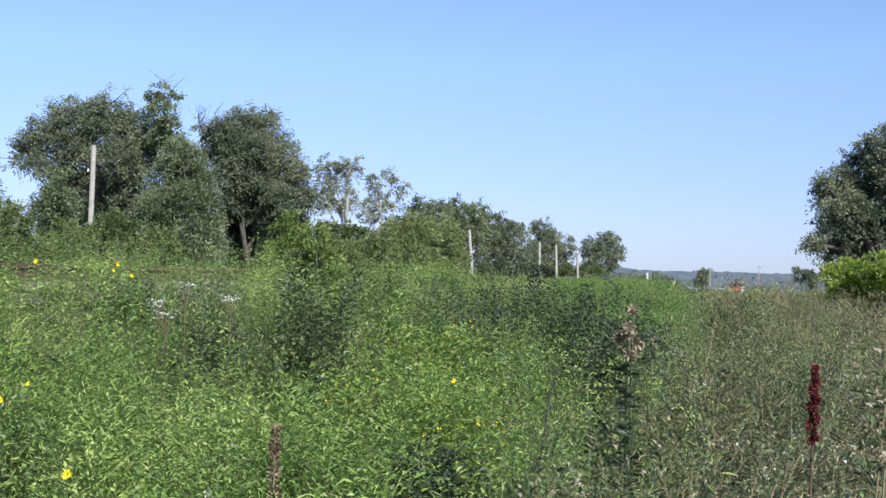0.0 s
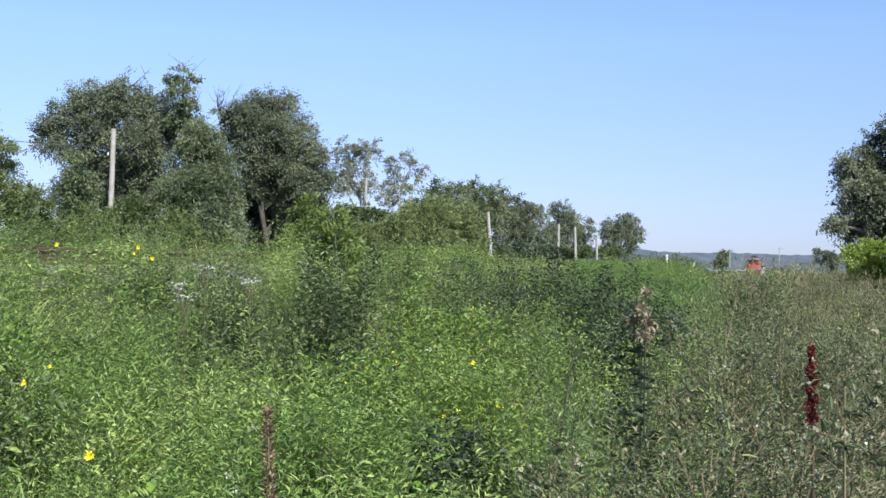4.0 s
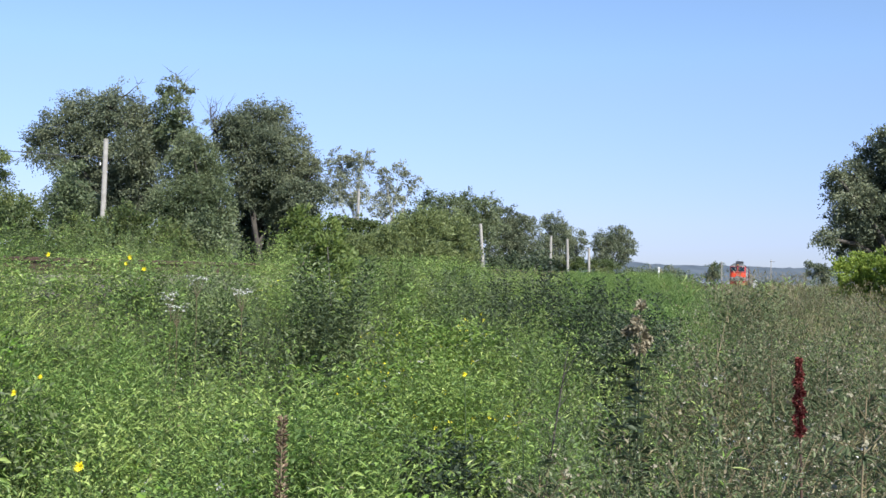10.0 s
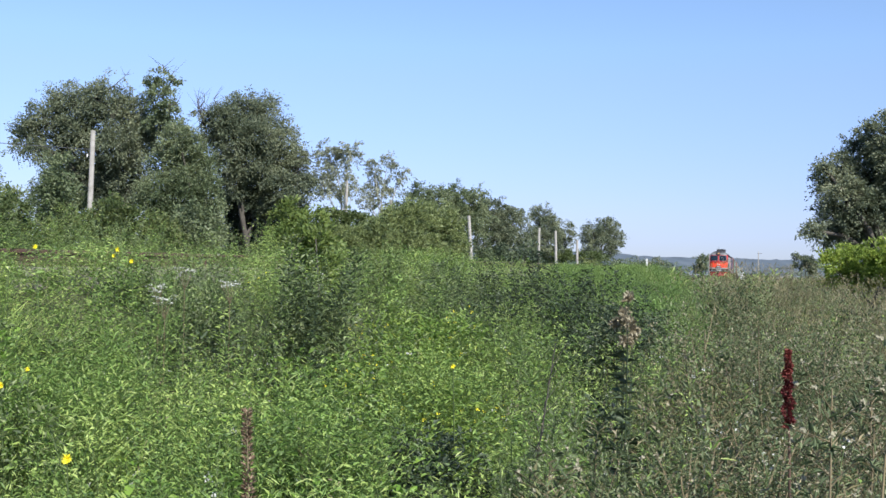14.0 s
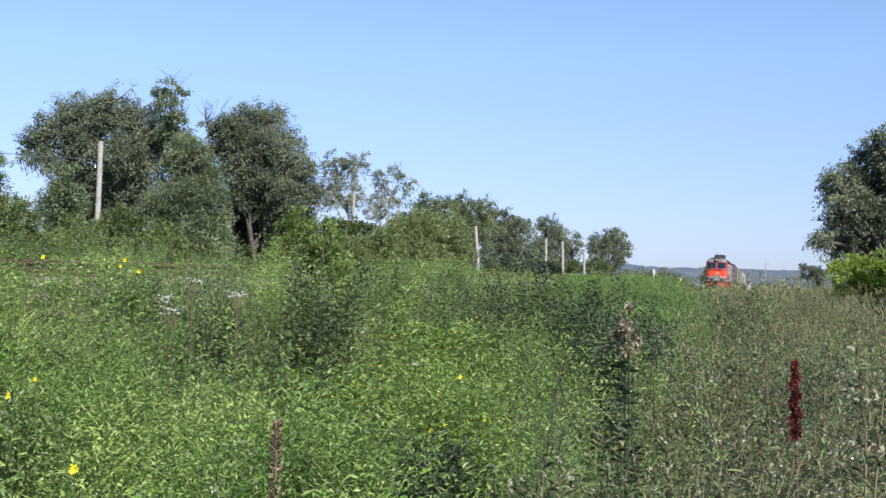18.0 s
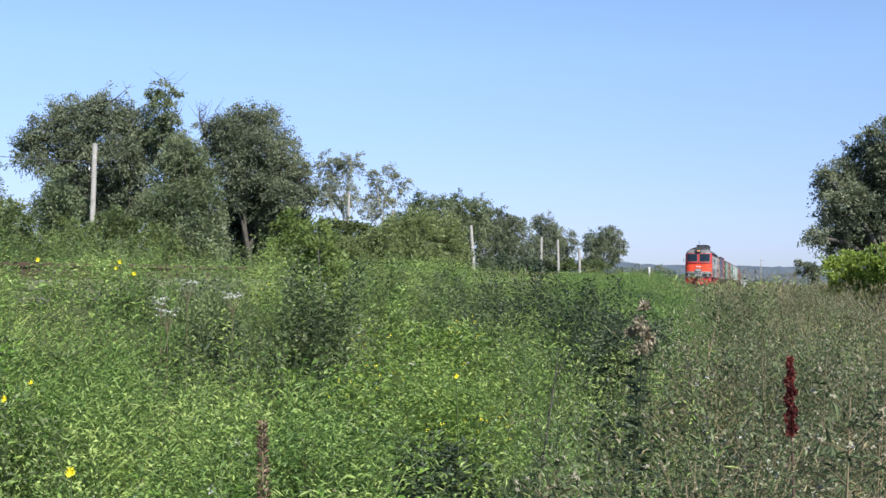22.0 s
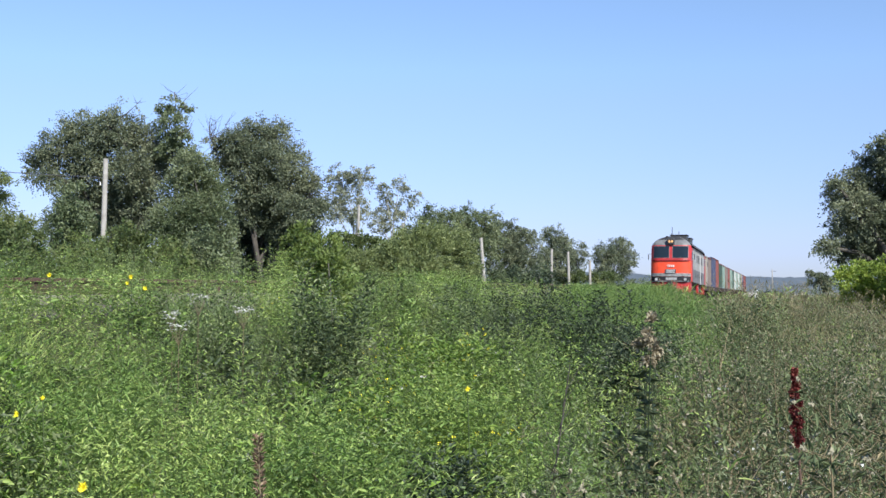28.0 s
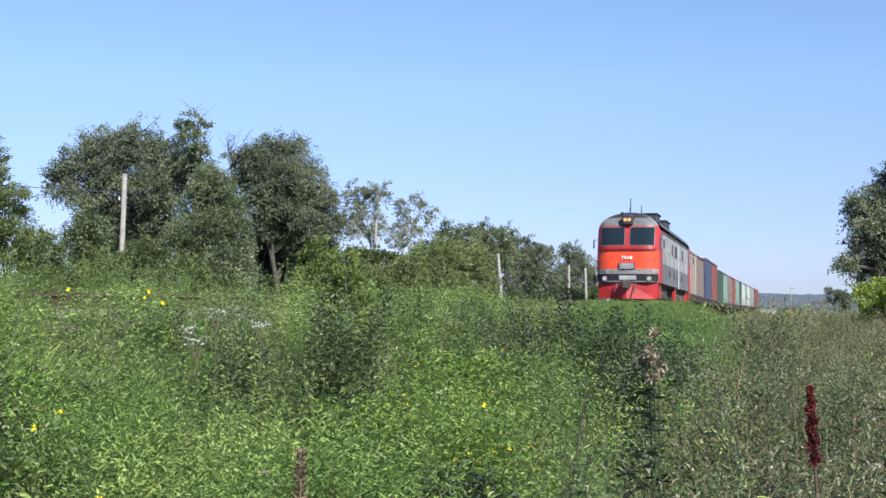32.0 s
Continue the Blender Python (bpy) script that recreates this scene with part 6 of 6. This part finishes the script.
        part("coupler", box_bm(0.3, 0.6, 0.42, 0, -0.42, 0.90, 0.06), UNDER, pl, "dark steel coupler head", turn)
        part("coupler_shank", box_bm(0.42, 0.3, 0.3, 0, -0.12, 0.92, 0.04), UNDER, pl, "", turn)
        for x in (-0.5, 0.45):
            part("hose", rod_bm((x, -0.1, 0.95), (x * 0.94, -0.32, 0.48), 0.035, 0.03, 8), BLACK, pl, "", turn)
        for side in (-1, 1):
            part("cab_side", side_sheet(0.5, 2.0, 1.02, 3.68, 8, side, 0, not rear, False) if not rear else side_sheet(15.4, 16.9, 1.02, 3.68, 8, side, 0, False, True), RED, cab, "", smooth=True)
            win = part("side_window", box_bm(0.05, 0.62, 0.66, side * 1.54, 1.35, 3.08, 0.015), CABGLASS, cab, "", turn)
            part("mirror", box_bm(0.06, 0.12, 0.42, side * 1.76, 0.62, 2.95, 0.02), BLACK, cab, "", turn)
            part("mirror_arm", rod_bm((side * 1.45, 0.75, 3.2), (side * 1.76, 0.62, 3.16), 0.015, 0.015, 6), DARKSTEEL, cab, "", turn)
            part("step", box_bm(0.16, 0.5, 0.9, side * 1.36, 1.95, 0.72, 0.02), RED, cab, "red cab steps", turn)
    # engine room sides: light above, mid grey below
    for side in (-1, 1):
        part("side_panel", side_sheet(2.0, 15.4, 2.05, 3.62, 6, side), SIDEGREY, lo, "light grey upper side panel")
        part("lower_side_panel", side_sheet(2.0, 15.4, 1.02, 2.05, 4, side), SIDELOW, lo, "mid grey lower side panel")
        part("gutter", box_bm(0.06, 13.6, 0.06, side * 1.555, 8.7, 3.64, 0.01), ROOF, lo)
        for y in (4.6, 6.4, 8.2, 10.0, 11.8, 13.4):
            part("side_louvre", box_bm(0.05, 0.5 if y in (6.4, 11.8) else 0.9, 0.62, side * 1.54, y, 3.0, 0.015), BLACK if y in (6.4, 8.2, 11.8) else GREY, lo)
            part("panel_rib", box_bm(0.03, 0.05, 1.4, side * 1.547, y + 0.72, 2.75), GREY, lo)
        for y in (5.2, 7.4, 9.6, 11.6):
            part("lower_vent", box_bm(0.05, 0.55, 0.34, side * 1.54, y, 1.62, 0.015), BLACK, lo)
        part("handrail", rod_bm((side * 1.63, 8.9, 0.95), (side * 1.63, 8.9, 3.45), 0.04, 0.04, 10), SILVER, lo, "pale upright rail")
        part("middle_steps", box_bm(0.18, 0.6, 0.95, side * 1.38, 8.9, 0.7, 0.03), RED, lo, "red middle steps")
        part("air_tank", rod_bm((side * 1.05, 10.4, 0.72), (side * 1.05, 12.0, 0.72), 0.22, 0.22, 14), UNDER, lo)
    P = []
    for a in np.linspace(-78, 78, 13):
        ar = radians(a)
        P.append([(1.54 * (math.sin(ar) if abs(a) < 70 else math.copysign(1, a)) * (1.0), y, 3.64 + 0.93 * max(0.0, math.cos(ar)) ** 0.85) for y in (1.25, 5, 9, 13, 16.15)])
    part("roof", grid_bm(P[::-1]), ROOFDARK, lo, "dark sooty curved roof", smooth=True)
    for y, l in ((6.6, 1.7), (11.2, 2.2)):
        hatch = part("roof_hatch", box_bm(1.3, l, 0.45, 0.1, y, 4.74, 0.04), BLACK, lo, "black roof hatch")
        part("hatch_lip", box_bm(1.44, l + 0.12, 0.06, 0.1, y, 4.98, 0.015), DARKSTEEL, hatch)
    for y in (9.1, 13.8):
        part("roof_fan", rod_bm((0, y, 4.45), (0, y, 4.74), 0.62, 0.6, 22), DARKSTEEL, lo)
    for x, y, h in ((0.02, 1.1, 0.78), (0.45, 2.0, 0.5)):
        an = part("aerial", rod_bm((x, y, 4.4), (x, y, 4.54 + h), 0.035, 0.02, 8), DARKSTEEL, lo)
        part("aerial_tip", rod_bm((x - 0.16, y, 4.4), (x, y, 4.17 + h), 0.012, 0.012, 6), DARKSTEEL, an)
    part("horn", rod_bm((-0.35, 0.75, 4.52), (-0.35, 1.15, 4.54), 0.09, 0.03, 12), DARKSTEEL, lo)
    part("fuel_tank", box_bm(2.2, 3.6, 0.62, 0, 8.7, 0.66, 0.12), UNDER, lo)
    bogie(lo, 3.9)
    bogie(lo, 13.5)
    return lo


def corrugated(y0, y1, z0, z1, x, ribs, depth=0.036):
    P = [[], []]
    n = ribs * 4
    for i in range(n + 1):
        d = depth if i % 4 in (1, 2) else 0.0
        y = y0 + (y1 - y0) * i / n
        for row, z in zip(P, (z0, z1)):
            row.append((x - math.copysign(d, x), y, z))
    return grid_bm(P if x > 0 else P[::-1])


def flat_wagon():
    """A container flat: nose of its coupler at y = 0."""
    w = thing("flat_wagon", label="rust-brown railway flat wagon carrying containers", category="wagon", group="wagons of the train")
    part("deck", box_bm(2.9, 13.4, 0.12, 0, 7.3, 0.97, 0.02), BROWN, w)
    for side in (-1, 1):
        sill = part("side_sill", box_bm(0.12, 13.4, 0.4, side * 1.36, 7.3, 0.78, 0.02), BROWN, w)
        for i in range(9):
            part("sill_rib", box_bm(0.05, 0.08, 0.34, side * 1.44, 1.2 + i * 1.52, 0.78), BROWN, sill)
    part("centre_beam", box_bm(0.5, 13.2, 0.4, 0, 7.3, 0.72, 0.03), UNDER, w)
    for y in (0.25, 14.35):
        part("coupler", box_bm(0.3, 0.6, 0.36, 0, y, 1.0, 0.05), DARKSTEEL, w)
    for y in (2.45, 12.15):
        b = part("wagon_bogie", box_bm(2.1, 2.5, 0.28, 0, y, 0.6, 0.06), UNDER, w, "dark two-axle bogie")
        for dy in (-0.925, 0.925):
            for side in (-1, 1):
                part("wheel", rod_bm((side * 0.72, y + dy, 0.475), (side * 0.85, y + dy, 0.475), 0.475, 0.475, 18), RUST, b)
    return w


def container(mat, h=2.6, label="", length=6.06, pale=False):
    c = thing("freight_container", label=label, category="container", group="containers on the train")
    hx, hy = 1.22, length / 2
    for side in (-1, 1):
        wall = part("side_wall", corrugated(-hy + 0.12, hy - 0.12, 0.12, h - 0.1, side * (hx - 0.01), int(length * 3.2)), mat, c)
        part("bottom_rail", box_bm(0.1, length - 0.2, 0.16, side * (hx - 0.04), 0, 0.08, 0.01), mat, c)
        part("top_rail", box_bm(0.12, length - 0.2, 0.12, side * (hx - 0.04), 0, h - 0.06, 0.01), DARKRED if not pale else mat, c)
        if pale:
            part("pale_strip", box_bm(0.04, 0.34, h - 0.3, side * (hx + 0.005), hy - 0.4, h / 2), SILVER, c, "pale upright strip")
        for e in (-1, 1):
            part("corner_post", box_bm(0.16, 0.16, h, side * (hx - 0.06), e * (hy - 0.08), h / 2, 0.012), mat, c)
    for e in (-1, 1):
        d = part("end_wall", box_bm(2.2, 0.05, h - 0.26, 0, e * (hy - 0.06), h / 2, 0.008), mat, c)
        for x in (-0.75, -0.3, 0.3, 0.75):
            part("locking_bar", rod_bm((x, e * (hy - 0.01), 0.2), (x, e * (hy - 0.01), h - 0.2), 0.02, 0.02, 6), SILVER, d)
    part("top_panel", box_bm(2.3, length - 0.2, 0.05, 0, 0, h - 0.03, 0.01), mat, c)
    part("floor_panel", box_bm(2.3, length - 0.2, 0.1, 0, 0, 0.07, 0.01), DARKSTEEL, c)
    return c


BROWN = paint("red_oxide", (0.04, 0.026, 0.022), 0.8, 0.7, 1.3)
DARKRED = paint("dark_red_paint", (0.15, 0.032, 0.028), 0.65, 0.7, 1.25)
TAN = paint("tan_paint", (0.29, 0.23, 0.17), 0.6, 0.8, 1.15, runs=0.6)
TANGREY = paint("brown_grey_paint", (0.18, 0.14, 0.12), 0.65, 0.75, 1.2, runs=0.6)
BLUE = paint("blue_paint", (0.05, 0.06, 0.115), 0.5, 0.75, 1.2, runs=0.5)
BRICK = paint("brick_red_paint", (0.21, 0.055, 0.045), 0.6, 0.75, 1.2, runs=0.55)
MINT = paint("mint_green_paint", (0.20, 0.28, 0.235), 0.55, 0.8, 1.15, runs=0.55)
GREEN = paint("green_paint", (0.035, 0.07, 0.05), 0.55, 0.8, 1.2, runs=0.5)
TRAIN = []
TRAIN.append((locomotive(), 0.0, 0.0))
LOADS = [(TAN, "tan steel", TANGREY, "brown-grey steel", 2.9), (BLUE, "dark blue steel", BRICK, "brick red steel", 3.16), (GREEN, "dark green steel", MINT, "mint green steel", 2.88),
         (TANGREY, "brown-grey steel", BRICK, "brick red steel", 2.88), (MINT, "mint green steel", GREEN, "dark green steel", 2.88), (PALE, "pale grey steel", MINT, "mint green steel", 2.88),
         (PALE, "pale grey steel", MINT, "mint green steel", 2.88), (TAN, "tan steel", BLUE, "dark blue steel", 2.88), (BRICK, "brick red steel", BRICK, "brick red steel", 2.88)]
made, first_wagon = {}, None
for i, (m1, n1, m2, n2, tall) in enumerate(LOADS):
    back = 17.9 + i * 14.65
    if first_wagon is None:
        first_wagon = w = flat_wagon()
    else:
        w = copy_thing(first_wagon, Matrix.Identity(4))
    TRAIN.append((w, back, 0.0))
    for m, n, off in ((m1, n1, 4.1), (m2, n2, 10.45)):
        key = (m.name, tall)
        if key not in made:
            made[key] = c = container(m, tall, n + " freight container on a flat wagon", pale=(m is TAN))
        else:
            c = copy_thing(made[key], Matrix.Identity(4))
        TRAIN.append((c, back + off, 1.034))


def train_pose(nose_y, back, up):
    """A vehicle's pose with its front so far behind the train's nose."""
    s = nose_y * 1.0406 + back
    x, y = to_xy(s, 0.0)
    z0, z1 = float(rail_z(s - 6)), float(rail_z(s + 12))
    return pose(x, y, float(rail_z(s)) * 0.5 + (z0 + (z1 - z0) / 3) * 0.5 + up, math.degrees(math.atan2(z1 - z0, 18)), 0, -16.07)


# how far the wind bends the dock: seconds and degrees
DOCK_LEAN = [(0, 3.6), (1, 1.7), (2, 0.7), (3, 0.8), (4.5, 0.1), (6, -0.5), (7, -0.4), (8, 0.5), (9, 0.5), (10, -0.1), (11, 0.2), (13, 0.3), (16, -0.2), (17, -0.3),
             (18, 0.0), (20, 0.1), (21, 0.7), (22, -0.2), (24, -0.2), (25, -0.4), (26.5, -0.9), (28, -1.3), (30, -1.2), (31, -1.4), (32, -1.5)]


def motions():
    stand = DOCK.matrix_world.copy()
    walk(DOCK, [(t, stand @ pose(0, 0, 0, 0.4 * math.sin(t * 2.3), lean, 0)) for t, lean in DOCK_LEAN])
    for ob, back, up in TRAIN:
        walk(ob, [(t, train_pose(56.3 + 7.8 * (32 - t), back, up)) for t in range(0, 33, 2)])
    for ob, amount, phase in SWAY:
        m = ob.matrix_world.copy()
        rows = []
        for i in range(65):
            t = i * 0.5
            gust = math.sin(t * 2.1 + phase * 3) * 0.6 + math.sin(t * 0.83 + phase) * 0.8 + math.sin(t * 3.7 + phase * 5) * 0.3
            rows.append((t, m @ pose(0, 0, 0, amount * 0.5 * math.sin(t * 1.7 + phase * 2), amount * gust, 0)))
        walk(ob, rows)


motions()
